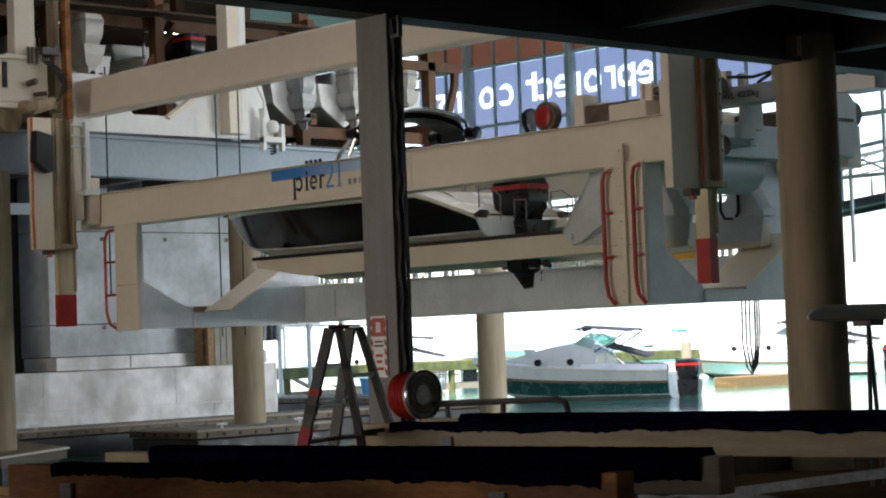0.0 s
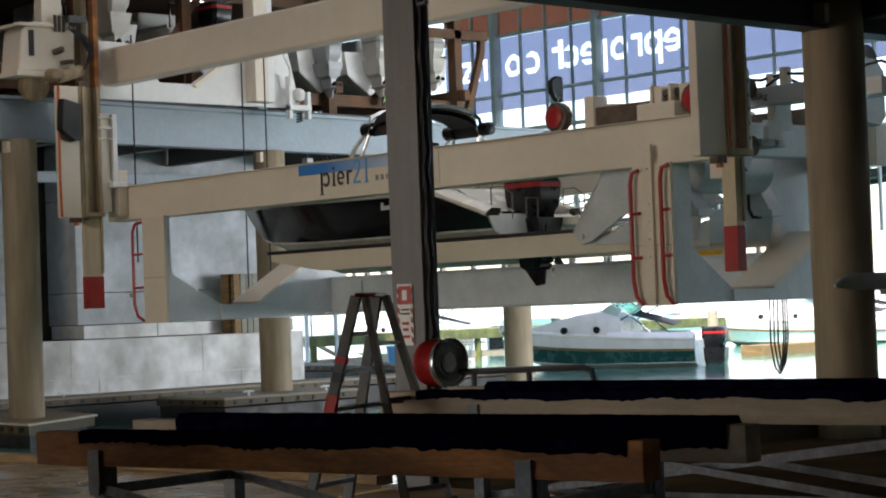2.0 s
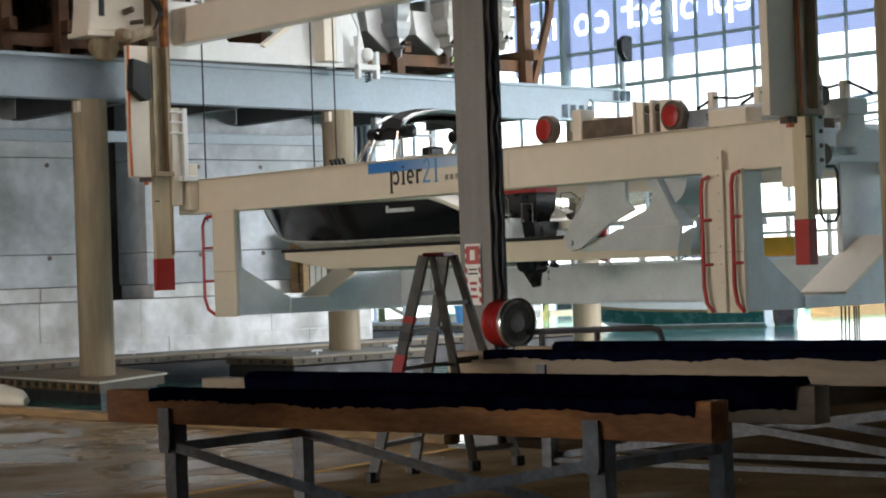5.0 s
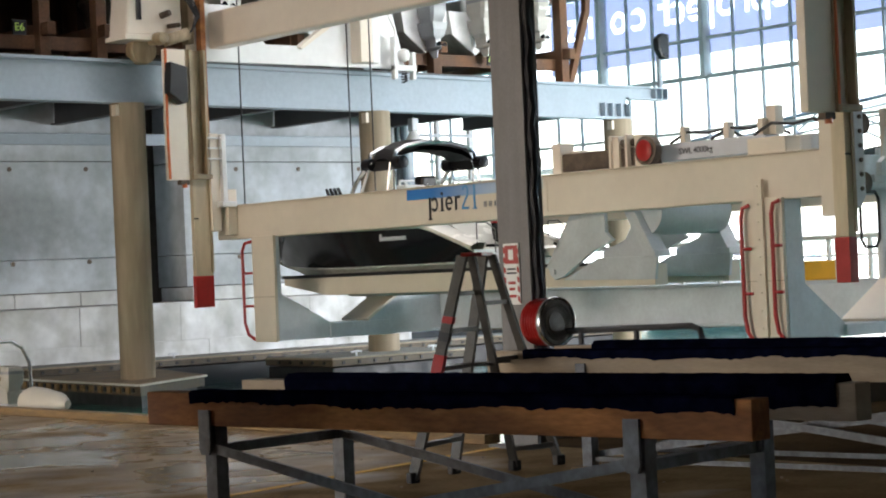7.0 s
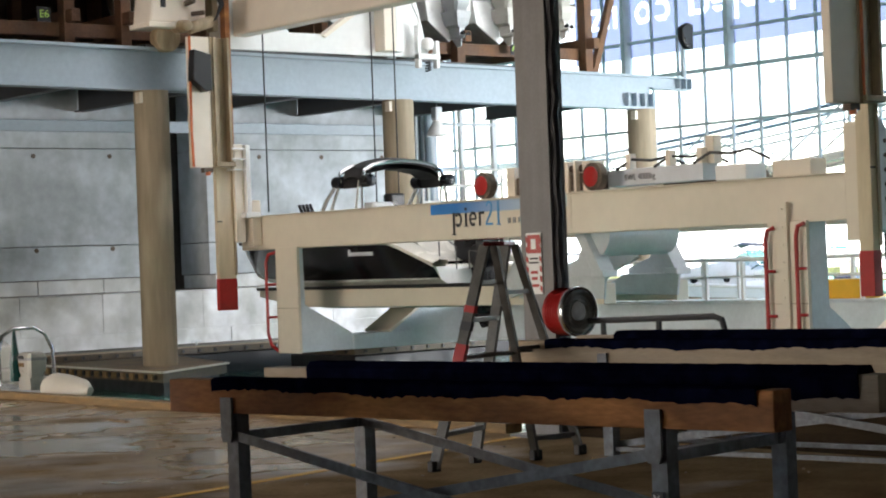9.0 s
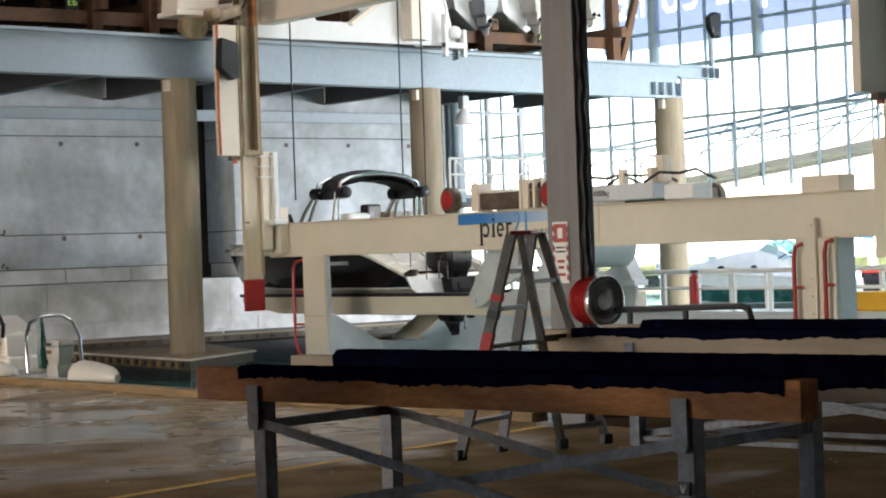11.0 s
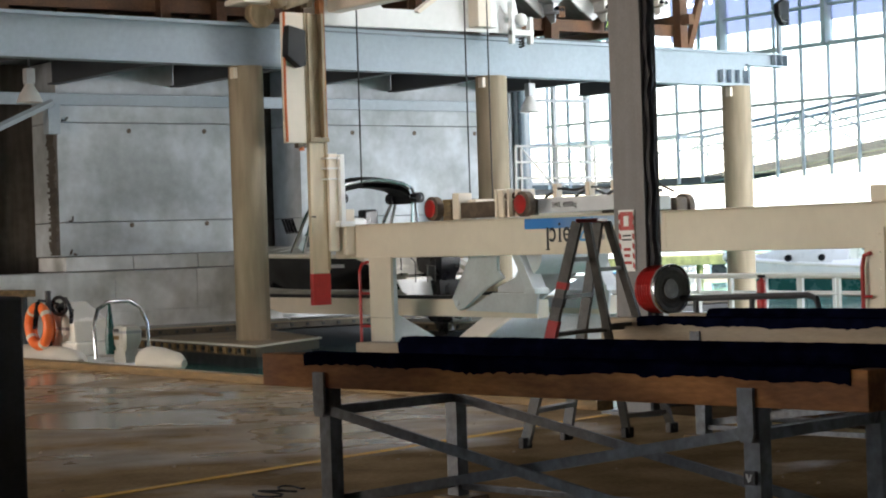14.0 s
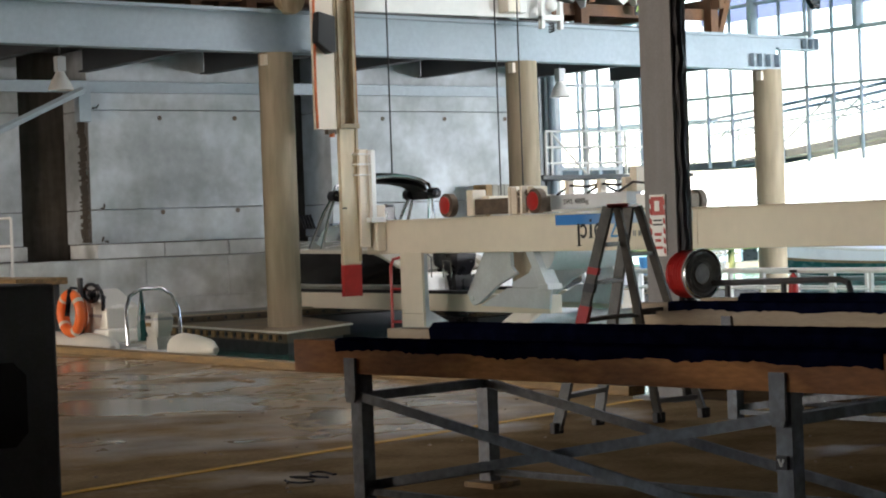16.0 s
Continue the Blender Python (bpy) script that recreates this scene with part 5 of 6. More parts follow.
# ---------------------------------------------------------------- yard: trestles
def trestle(xa, ya0, ya1, xb, yb0, yb1, zt, first, second, legs, label, corner, turn):
    """Boat trestle: two carpeted timber bearers on braced steel legs, built along y and then turned about a corner."""
    t = thing("boat_trestle", ((xa + xb) / 2, (ya0 + ya1) / 2, 0), label, "trestle", "boat trestles in the yard")
    for x, y0, y1, mat, c0, c1, fat in ((xa, ya0, ya1, first, 0.10, 0.42, 0.0), (xb, yb0, yb1, second, 0.12, 0.45, 0.03)):
        part("bearer", box(x - 0.08, y0, zt - (0.22 if zt > 1.05 else 0.27), x + 0.08, y1, zt - 0.012, 0.006), mat, t, "worn timber bearer")
        bm = bmesh.new()
        random.seed(int(x * 10))
        n = 130
        rows = []
        for i in range(n + 1):
            y = y0 + c0 + (y1 - c1 - y0 - c0) * i / n
            d1 = (0.074 if fat == 0 else 0.12) + 0.010 * math.sin(y * 2.3 + x) + 0.007 * math.sin(y * 9.1) + 0.016 * random.random() ** 2 + fat
            d2 = 0.066 + 0.016 * random.random() + fat
            top = zt + fat + 0.004 * random.random()
            rows.append([(x - 0.088, y, zt - d1), (x - 0.094 - fat * 0.4, y, zt - 0.01), (x - 0.06, y, top), (x + 0.06, y, top), (x + 0.094, y, zt - 0.01), (x + 0.088, y, zt - d2)])
        part("carpet", loft(rows, bm), "carpet", t, "navy carpet pad with a frayed edge")
    for x in (xa, xb):
        for y in legs:
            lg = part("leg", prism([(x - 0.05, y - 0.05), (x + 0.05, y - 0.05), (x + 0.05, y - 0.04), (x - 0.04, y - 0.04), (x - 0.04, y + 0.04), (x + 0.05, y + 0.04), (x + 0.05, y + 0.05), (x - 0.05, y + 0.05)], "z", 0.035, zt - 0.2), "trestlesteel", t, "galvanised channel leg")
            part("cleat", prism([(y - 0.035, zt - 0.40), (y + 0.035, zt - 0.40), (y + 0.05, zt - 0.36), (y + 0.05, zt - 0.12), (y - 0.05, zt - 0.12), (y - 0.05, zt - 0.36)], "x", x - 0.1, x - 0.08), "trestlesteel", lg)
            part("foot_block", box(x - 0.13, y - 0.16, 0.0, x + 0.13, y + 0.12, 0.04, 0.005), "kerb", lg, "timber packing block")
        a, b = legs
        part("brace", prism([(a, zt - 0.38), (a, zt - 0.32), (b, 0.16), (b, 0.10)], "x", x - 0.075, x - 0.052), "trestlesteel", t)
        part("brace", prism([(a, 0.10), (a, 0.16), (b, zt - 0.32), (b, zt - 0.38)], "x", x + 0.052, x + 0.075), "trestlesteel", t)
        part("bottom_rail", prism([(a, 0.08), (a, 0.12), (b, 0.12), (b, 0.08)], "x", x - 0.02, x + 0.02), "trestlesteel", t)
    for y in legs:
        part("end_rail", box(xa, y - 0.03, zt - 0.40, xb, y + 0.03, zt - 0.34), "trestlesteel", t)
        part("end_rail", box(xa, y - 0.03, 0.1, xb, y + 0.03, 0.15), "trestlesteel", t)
    t.matrix_basis = Matrix.Translation(corner) @ Matrix.Rotation(turn, 4, "Z") @ Matrix.Translation(t.location - Vector((xa, ya1, 0)))
    return t


TURN = math.atan(0.163)
trestle(0.0, -4.59, 0.0, 1.13, -4.52, 0.33, 1.07, "timber", "paletimber", (-0.56, -3.86), "long timber boat trestle with navy carpet pads on galvanised legs", (6.63, 11.15, 0), TURN)
trestle(0.0, -6.6, 0.0, 0.86, -6.5, -0.08, 1.04, "paletimber", "paletimber", (-1.05, -5.4), "pale timber boat trestle with dark carpet pads by the quay edge", (11.44, 13.42, 0), TURN)

tag = thing("leg_tag", (0, 0, 0.55), "small black and white tag on a trestle leg", "tag")
part("plate", box(-0.08, -0.035, 0.45, -0.056, 0.035, 0.52), "ink", tag)
part("mark", prism([(-0.02, 0.505), (-0.01, 0.505), (0.0, 0.475), (0.01, 0.505), (0.02, 0.505), (0.005, 0.465), (-0.005, 0.465)], "x", -0.086, -0.08), "white", tag)
tag.matrix_basis = Matrix.Translation((6.63, 11.15, 0)) @ Matrix.Rotation(TURN, 4, "Z") @ Matrix.Translation((0.0, -3.86, 0.55))

# step ladder
def step_ladder():
    t = thing("step_ladder", (10.9, 13.0, 0), "scuffed aluminium step ladder with a worn red top cap", "step ladder")
    A, B, C, D = (Vector(p) for p in ((10.17, 13.02, 0), (11.28, 13.0, 0), (10.82, 13.27, 0), (11.80, 13.0, 0)))
    near, far = Vector((10.76, 12.90, 1.88)), Vector((11.26, 13.22, 1.88))
    lean = Vector((0.05, 0.0, 0))
    tops = {"A": near - lean, "B": near + lean, "C": far - lean, "D": far + lean}
    rails = {}

    def channel(a, b, w, d):
        """Channel-section rail between two points: web and two lips."""
        u = (b - a).normalized()
        side = (C - A).normalized()
        fwd = u.cross(side).normalized()
        bm = bmesh.new()
        for c0, c1, e0, e1 in ((-w, w, -d, -d + 0.008), (-w, -w + 0.01, -d + 0.008, d), (w - 0.01, w, -d + 0.008, d)):
            vs = [bm.verts.new(p + fwd * c + side * e) for p in (a, b) for c, e in ((c0, e0), (c1, e0), (c1, e1), (c0, e1))]
            for f in ((3, 2, 1, 0), (4, 5, 6, 7), (0, 1, 5, 4), (1, 2, 6, 5), (2, 3, 7, 6), (3, 0, 4, 7)):
                bm.faces.new([vs[i] for i in f])
        return bm
    for k, f, w in (("A", A, 0.045), ("B", B, 0.034), ("C", C, 0.045), ("D", D, 0.034)):
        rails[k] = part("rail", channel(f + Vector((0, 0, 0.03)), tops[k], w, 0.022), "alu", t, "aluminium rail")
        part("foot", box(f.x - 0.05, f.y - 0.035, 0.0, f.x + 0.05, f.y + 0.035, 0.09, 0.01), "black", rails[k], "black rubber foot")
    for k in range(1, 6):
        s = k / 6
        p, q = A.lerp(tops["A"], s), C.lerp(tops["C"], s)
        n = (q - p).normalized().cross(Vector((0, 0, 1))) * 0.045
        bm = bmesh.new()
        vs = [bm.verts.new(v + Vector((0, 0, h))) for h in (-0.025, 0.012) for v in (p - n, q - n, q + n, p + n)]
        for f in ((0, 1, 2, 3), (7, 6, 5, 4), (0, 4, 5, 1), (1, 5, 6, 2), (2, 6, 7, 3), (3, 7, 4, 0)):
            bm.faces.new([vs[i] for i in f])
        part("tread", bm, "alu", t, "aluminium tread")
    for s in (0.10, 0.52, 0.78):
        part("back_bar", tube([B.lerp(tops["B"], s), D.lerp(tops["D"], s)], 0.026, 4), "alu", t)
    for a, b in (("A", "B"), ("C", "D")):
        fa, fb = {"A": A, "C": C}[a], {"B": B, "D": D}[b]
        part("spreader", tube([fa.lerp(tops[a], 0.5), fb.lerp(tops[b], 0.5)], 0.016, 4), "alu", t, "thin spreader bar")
    cap = [near + Vector((-0.12, -0.06, 0)), near + Vector((0.10, -0.08, 0)), far + Vector((0.12, 0.06, 0)), far + Vector((-0.10, 0.08, 0))]
    part("top_cap", prism([(v.x, v.y) for v in cap], "z", 1.872, 1.905, 0.01), "red", t, "worn red top cap")
    for s0, s1, m in ((0.48, 0.56, "red"), (0.62, 0.66, "ink"), (0.70, 0.73, "red")):
        part("warning_label", channel(A.lerp(tops["A"], s0), A.lerp(tops["A"], s1), 0.05, 0.027), m, rails["A"], "faded red label")
    return t


step_ladder()

# post with sign and hose reel
post = thing("steel_post", (12.85, 14.6, 0), "tall dark grey steel post at the quay edge", "post")
part("flange", box(12.74, 14.325, 0.0, 12.78, 14.785, 4.95, 0.006), "post", post)
part("flange", box(12.90, 14.325, 0.0, 12.94, 14.785, 4.95, 0.006), "post", post)
part("web", box(12.78, 14.535, 0.0, 12.90, 14.62, 4.95), "post", post)
part("base_plate", box(12.6, 14.3, 0.0, 12.985, 14.9, 0.03), "post", post)
part("conduit", tube([(12.86, 14.5, 0.3), (12.86, 14.5, 4.9)], 0.035, 8), "darksteel", post, "dark conduit")
part("conduit_wrap", tube([(12.83 + 0.012 * math.sin(k * 1.7), 14.325 + 0.014 * math.sin(k * 2.9), 0.25 + 0.16 * k) for k in range(30)], 0.055, 8), "bundle", post, "dark taped conduit")
part("cap_hook", tube([(12.8, 14.36, 4.72), (12.8, 14.2, 4.72), (12.8, 14.2, 4.9)], 0.03, 6), "darksteel", post)
fire = thing("fire_sign", (12.73, 14.6, 1.5), "red and white fire hose sign on a steel post", "sign")
part("board", box(12.728, 14.47, 1.40, 12.738, 14.70, 2.0), "white", fire)
part("red_panel", box(12.724, 14.49, 1.80, 12.727, 14.68, 1.98), "red", fire)
part("pictogram", box(12.720, 14.55, 1.84, 12.723, 14.62, 1.94), "white", fire)
for i in range(6):
    part("border_stripe", prism([(14.475, 1.42 + 0.095 * i), (14.50, 1.44 + 0.095 * i), (14.50, 1.49 + 0.095 * i), (14.475, 1.47 + 0.095 * i)], "x", 12.720, 12.727), "red", fire)
    part("border_stripe", prism([(14.67, 1.42 + 0.095 * i), (14.695, 1.44 + 0.095 * i), (14.695, 1.49 + 0.095 * i), (14.67, 1.47 + 0.095 * i)], "x", 12.720, 12.727), "red", fire)
for i, (z, w) in enumerate(((1.74, 0.06), (1.70, 0.07), (1.60, 0.05), (1.54, 0.04), (1.47, 0.06))):
    part("text_bar", box(12.722, 14.585 - w, z, 12.727, 14.585 + w, z + 0.018 + 0.01 * (i > 1)), "red" if i > 1 else "ink", fire)
reel = thing("hose_reel", (12.95, 14.1, 0.8), "red fire hose reel with a metal disc on a post", "hose reel")
RC = (12.80, 14.08, 1.225)
part("disc", lathe([(0.03, -0.03), (0.10, -0.035), (0.11, -0.02), (0.17, -0.022), (0.18, -0.03), (0.22, -0.03), (0.24, -0.015), (0.24, 0.0), (0.05, 0.01)], RC, "y", 40), "reelmetal", reel, "dull metal disc", smooth=True)
part("disc", lathe([(0.03, 0.24), (0.21, 0.23), (0.22, 0.25), (0.05, 0.26)], RC, "y", 40), "red", reel, smooth=True)
for i in range(6):
    part("hose_turn", tube([(RC[0] + 0.21 * math.cos(a * math.pi / 14), RC[1] + 0.03 + 0.036 * i, RC[2] + 0.21 * math.sin(a * math.pi / 14)) for a in range(28)], 0.02, 6, closed=True), "red", reel, "coiled red hose")
part("drum", rod((RC[0], RC[1], RC[2]), (RC[0], RC[1] + 0.25, RC[2]), 0.2, 24), "red", reel)
part("rim", tube([(RC[0] + 0.228 * math.cos(a * math.pi / 20), RC[1] - 0.035, RC[2] + 0.228 * math.sin(a * math.pi / 20)) for a in range(40)], 0.016, 8, closed=True), "chrome", reel, "polished rim", smooth=True)
for r in (0.10, 0.145, 0.185):
    part("pressed_ring", tube([(RC[0] + r * math.cos(a * math.pi / 18), RC[1] - 0.034, RC[2] + r * math.sin(a * math.pi / 18)) for a in range(36)], 0.008, 6, closed=True), "reelmetal", reel, smooth=True)
part("axle", rod((RC[0], RC[1] + 0.2, RC[2]), (RC[0], RC[1] + 0.34, RC[2]), 0.03, 8), "alu", reel)
part("arm", box(12.82, RC[1] + 0.26, RC[2] - 0.05, RC[0] + 0.05, RC[1] + 0.46, RC[2] + 0.05), "post", reel)

# black hand rail on the quay edge
rail = thing("quay_rail", (12.9, 13.1, 0), "low dark tubular hand rail at the quay edge", "hand rail")
part("top_rail", tube([(12.93, 14.05, 1.13), (12.93, 12.4, 1.17), (12.93, 12.3, 1.14), (12.93, 12.27, 1.05), (12.93, 12.27, 0.0)], 0.03, 8), "darksteel", rail)
for y in (13.85, 13.1):
    part("upright", rod((12.93, y, 0.0), (12.93, y, 1.14), 0.028, 8), "darksteel", rail)


boom = thing("white_boom", (18.3, 12.5, 0), "white round boom resting on a dark stand", "boom")
part("pipe", tube([(16.85, 12.5, 1.83), (16.95, 12.5, 1.86), (17.2, 12.5, 1.87), (24, 12.5, 1.87)], 0.09, 16, taper=[0.02, 0.06, 0.09, 0.09]), "white", boom, smooth=True)
for x in (17.92, 22.0):
    for dx in (-0.06, 0.16):
        part("stand_leg", rod((x, 12.5, 1.8), (x + dx, 12.5, 0.0), 0.025, 8), "darksteel", boom)
    part("saddle", box(x - 0.12, 12.38, 1.72, x + 0.12, 12.62, 1.79, 0.01), "darksteel", boom)


# ---------------------------------------------------------------- inflatable at the quay, lifebuoy, fender
rib = thing("inflatable_boat", (14.0, 28.3, -0.7), "white inflatable work boat with a tubular arch at the quay", "boat")
part("tube_side", tube([(13.45, 25.05, 0.12), (13.45, 25.12, 0.12), (13.45, 25.3, 0.12), (13.45, 25.8, 0.12), (13.45, 26.05, 0.12), (13.45, 26.2, 0.11), (13.45, 26.3, 0.10)], 0.25, 16, taper=[0.05, 0.08, 0.16, 0.22, 0.23, 0.20, 0.05]), "buoy", rib, "pale inflatable tube", smooth=True)
part("tube_side", tube([(14.7, 27.6, -0.05), (14.7, 28.0, -0.05), (14.7, 30.6, -0.08), (14.2, 32.0, 0.0)], 0.25, 16, taper=[0.08, 0.22, 0.22, 0.2]), "buoy", rib, "pale inflatable tube", smooth=True)
part("tube_side", tube([(13.5, 28.55, 0.0), (13.5, 28.7, 0.0), (13.5, 29.2, 0.02), (13.5, 30.6, 0.02), (14.0, 32.0, 0.0)], 0.25, 16, taper=[0.08, 0.2, 0.24, 0.24, 0.2]), "buoy", rib, "pale inflatable tube", smooth=True)
part("hull", box(13.5, 27.6, -0.9, 14.7, 31.2, 0.02, 0.1), "gelw", rib)
part("arch", tube([(13.5, 28.0, 0.1), (13.5, 28.05, 0.62), (13.6, 28.1, 0.86), (13.78, 28.1, 0.96), (14.15, 28.1, 0.96), (14.32, 28.1, 0.86), (14.42, 28.05, 0.62), (14.42, 28.0, 0.1)], 0.03, 10), "chrome", rib, "polished tubular arch", smooth=True)
kicker = outboard(rib, 13.98, 28.1, 0.2, 0.55, "whitemotor", leg=0.8)
part("cowl_panel", box(13.795, 27.82, 0.50, 13.81, 27.98, 0.55), "ink", kicker, "dark cowl panel")
for i in range(2):
    part("text_bar", box(13.795, 27.82 + 0.09 * i, 0.38, 13.81, 27.88 + 0.09 * i, 0.44), "kerb", kicker)
part("covered_pole", tube([(13.8, 28.1, 0.95), (13.8, 28.1, 0.7), (13.8, 28.1, 0.4), (13.8, 28.1, 0.15)], 0.06, 8, taper=[0.02, 0.05, 0.09, 0.08]), "greenhull", rib, "dark green covered pole")
con = part("console", prism([(29.12, 0.12), (30.0, 0.12), (30.22, 0.92), (29.95, 0.95), (29.2, 0.66)], "x", 13.7, 14.3, 0.03), "gel", rib, "cream steering console")
part("wheel", tube([(13.64, 29.58 + 0.27 * math.cos(a * math.pi / 12), 0.90 + 0.14 * math.sin(a * math.pi / 12)) for a in range(24)], 0.032, 8, closed=True), "motor", con, "black steering wheel", smooth=True)
for a in (0.5, 2.6, 4.7):
    part("spoke", rod((13.64, 29.58, 0.90), (13.64, 29.58 + 0.25 * math.cos(a), 0.90 + 0.13 * math.sin(a)), 0.025, 6), "motor", con)
part("wheel_boss", rod((13.60, 29.58, 0.90), (13.74, 29.58, 0.86), 0.06, 12), "motor", con)
part("strap", tube([(13.66, 29.4, 1.02), (13.66, 29.26, 0.92), (13.68, 29.22, 0.78), (13.69, 29.26, 0.62)], 0.035, 6), "motor", con)
part("throttle", rod((13.7, 29.2, 0.82), (13.6, 29.0, 0.84), 0.022, 6), "motor", con)
for z in (0.86, 0.76):
    part("gauge", rod((13.69, 30.05, z), (13.70, 30.05, z), 0.045, 14), "motor", con)
part("seat", box(13.6, 28.9, 0.1, 14.5, 29.5, 0.32, 0.05), "gel", rib)
for i in range(5):
    part("text_bar", box(13.692, 29.35 + 0.1 * i, 0.50, 13.699, 29.42 + 0.1 * i, 0.55), "inkgrey", con)

buoy = thing("lifebuoy", (13.3, 29.7, 0.2), "orange lifebuoy ring hanging on a quay post", "lifebuoy")
part("ring", tube([(13.35, 29.75 + 0.36 * math.cos(a * math.pi / 16), 0.58 + 0.31 * math.sin(a * math.pi / 16)) for a in range(32)], 0.085, 10, closed=True), "lifebuoy", buoy, smooth=True)
for a0 in (0.9, 2.5, 4.2, 5.6):
    part("band", tube([(13.35, 29.75 + 0.36 * math.cos(a0 + d), 0.58 + 0.31 * math.sin(a0 + d)) for d in (-0.1, 0, 0.1)], 0.09, 10), "buoy", buoy, "pale reflective band")
part("post", rod((13.48, 29.65, -1.0), (13.48, 29.65, 1.15), 0.05, 8), "darksteel", buoy)
part("hook", rod((13.48, 29.65, 0.98), (13.3, 29.65, 1.0), 0.02, 6), "darksteel", buoy)
part("strap", tube([(13.3, 29.65, 0.97), (13.25, 29.6, 0.8), (13.25, 29.68, 0.55)], 0.04, 6), "motor", buoy)

spare = thing("lifebuoy", (13.6, 30.2, 0.2), "orange lifebuoy ring hanging behind another on the quay post", "lifebuoy")
part("ring", tube([(13.56, 30.12 + 0.36 * math.cos(a * math.pi / 16), 0.54 + 0.31 * math.sin(a * math.pi / 16)) for a in range(32)], 0.085, 10, closed=True), "lifebuoy", spare, smooth=True)
part("band", tube([(13.56, 30.12 + 0.36 * math.cos(1.0 + d), 0.54 + 0.31 * math.sin(1.0 + d)) for d in (-0.1, 0, 0.1)], 0.09, 10), "buoy", spare, "pale reflective band")

# dark grey cabinet in the near yard
cab = thing("steel_cabinet", (3.7, 11.6, 0), "dark grey steel machine cabinet with a rounded opening", "cabinet")
part("body", box(3.2, 11.0, 0.02, 4.84, 12.4, 1.50, 0.02), "cabinet", cab)
# flat black plate stands in for the shade inside the opening
part("recess_shade", prism([(3.85 + 0.0, 0.55), (4.55, 0.55), (4.63, 0.63), (4.63, 0.97), (4.55, 1.05), (3.85, 1.05)], "y", 10.985, 10.998), "black", cab, "flat dark plate in place of a shaded rounded opening")
part("skid", box(3.3, 11.1, 0.0, 4.7, 12.3, 0.02), "darksteel", cab)

# small landing stage with a white rail at the quay
stage = thing("landing_stage", (13.6, 33.0, -0.9), "raised timber landing stage with a white rail", "landing stage")
part("deck", box(13.15, 31.5, 1.02, 14.1, 36.0, 1.14, 0.01), "kerb", stage)
for x, y in ((13.3, 31.7), (13.3, 35.8), (13.95, 31.7), (13.95, 35.8)):
    part("pile", rod((x, y, -2.6), (x, y, 1.03), 0.07, 10), "darksteel", stage)
for y in (33.4, 34.6, 35.9):
    part("rail_post", rod((13.9, y, 1.14), (13.9, y, 2.2), 0.03, 8), "white", stage)
for z in (1.7, 2.2):
    part("rail_bar", rod((13.9, 33.4, z), (13.9, 36.0, z), 0.025, 8), "white", stage)


# ---------------------------------------------------------------- lamps under the deck
def bay_lamp(x, y, z):
    t = thing("bay_lamp", (x, y, z), "white high-bay lamp with a bell reflector under the deck", "ceiling lamp", "high-bay lamps")
    part("gear_box", box(x - 0.1, y - 0.1, z + 0.3, x + 0.1, y + 0.1, z + 0.62, 0.02), "lightgrey", t)
    part("reflector", lathe([(0.08, 0.32), (0.12, 0.22), (0.2, 0.1), (0.27, -0.08), (0.26, -0.09), (0.18, 0.08), (0.1, 0.2)], (x, y, z), "z", 28), "white", t, smooth=True)
    part("hanger", rod((x, y, z + 0.6), (x, y, 6.42), 0.02, 6), "darksteel", t)
    return t


bay_lamp(17.1, 38.2, 4.98)
bay_lamp(30.32, 38.2, 4.95)


# ---------------------------------------------------------------- boat racks above the deck
rack = thing("boat_rack", (26, 40, 6.5), "brown timber and steel boat rack in several bays", "boat rack")
for x in (13.4, 16.8, 20.6, 22.0, 24.2, 27.2, 31.6, 33.9, 36.0):
    part("rack_post", box(x - 0.13, 38.7, 6.52, x + 0.13, 39.0, 12.9, 0.01), "racktimber", rack)
    part("rack_post", box(x - 0.13, 44.0, 6.52, x + 0.13, 44.3, 12.9, 0.01), "racktimber", rack)
    for z in (7.55, 9.95):
        part("bearer", box(x - 0.1, 38.4, z - 0.28, x + 0.1, 44.3, z, 0.01), "racktimber", rack)
for z in (7.3, 9.7, 12.1):
    part("rack_rail", box(13.0, 38.95, z - 0.3, 36.2, 39.1, z, 0.01), "racktimber", rack)
part("rack_knee", tube([(36.2, 38.8, 6.6), (36.9, 38.8, 8.6), (36.95, 38.8, 9.2)], 0.12, 4), "racktimber", rack)
part("rack_rail", box(34.9, 38.7, 8.95, 37.1, 38.95, 9.2, 0.01), "racktimber", rack)
for x in (18.4, 26.0, 29.4):
    part("rack_brace", tube([(x, 38.85, 7.4), (x + 1.8, 38.85, 9.6)], 0.09, 4), "racktimber", rack)
# back wall coloured dark to hold the shade inside the racks
structure("rack_back_wall", box(-12, 45.0, 6.5, 34.0, 45.2, 13.0), "rackboard", "boarded wall behind the boat racks, coloured dark for shade", "wall")


# unseen deck added to block roof light from the racks
structure("rack_shade_deck", box(-12, 38.2, 9.68, 36.2, 45.0, 9.74), "rackboard", "unseen dark deck added above the boat racks to shade them", "deck")


def bay_sign(words, x, z):
    t = thing("bay_sign", (x, 38.65, z), "small dark bay number sign with green characters", "sign", "bay number signs")
    part("board", box(x - 0.16, 38.62, z - 0.16, x + 0.16, 38.66, z + 0.16), "motor", t)
    text_part("characters", words, 0.24, Matrix.Translation((x, 38.615, z)) @ FACE_NEG_Y, "signgreen", t)


bay_sign("A6", 33.35, 7.18)
bay_sign("E6", 19.95, 7.42)
bay_sign("C6", 27.0, 6.9)


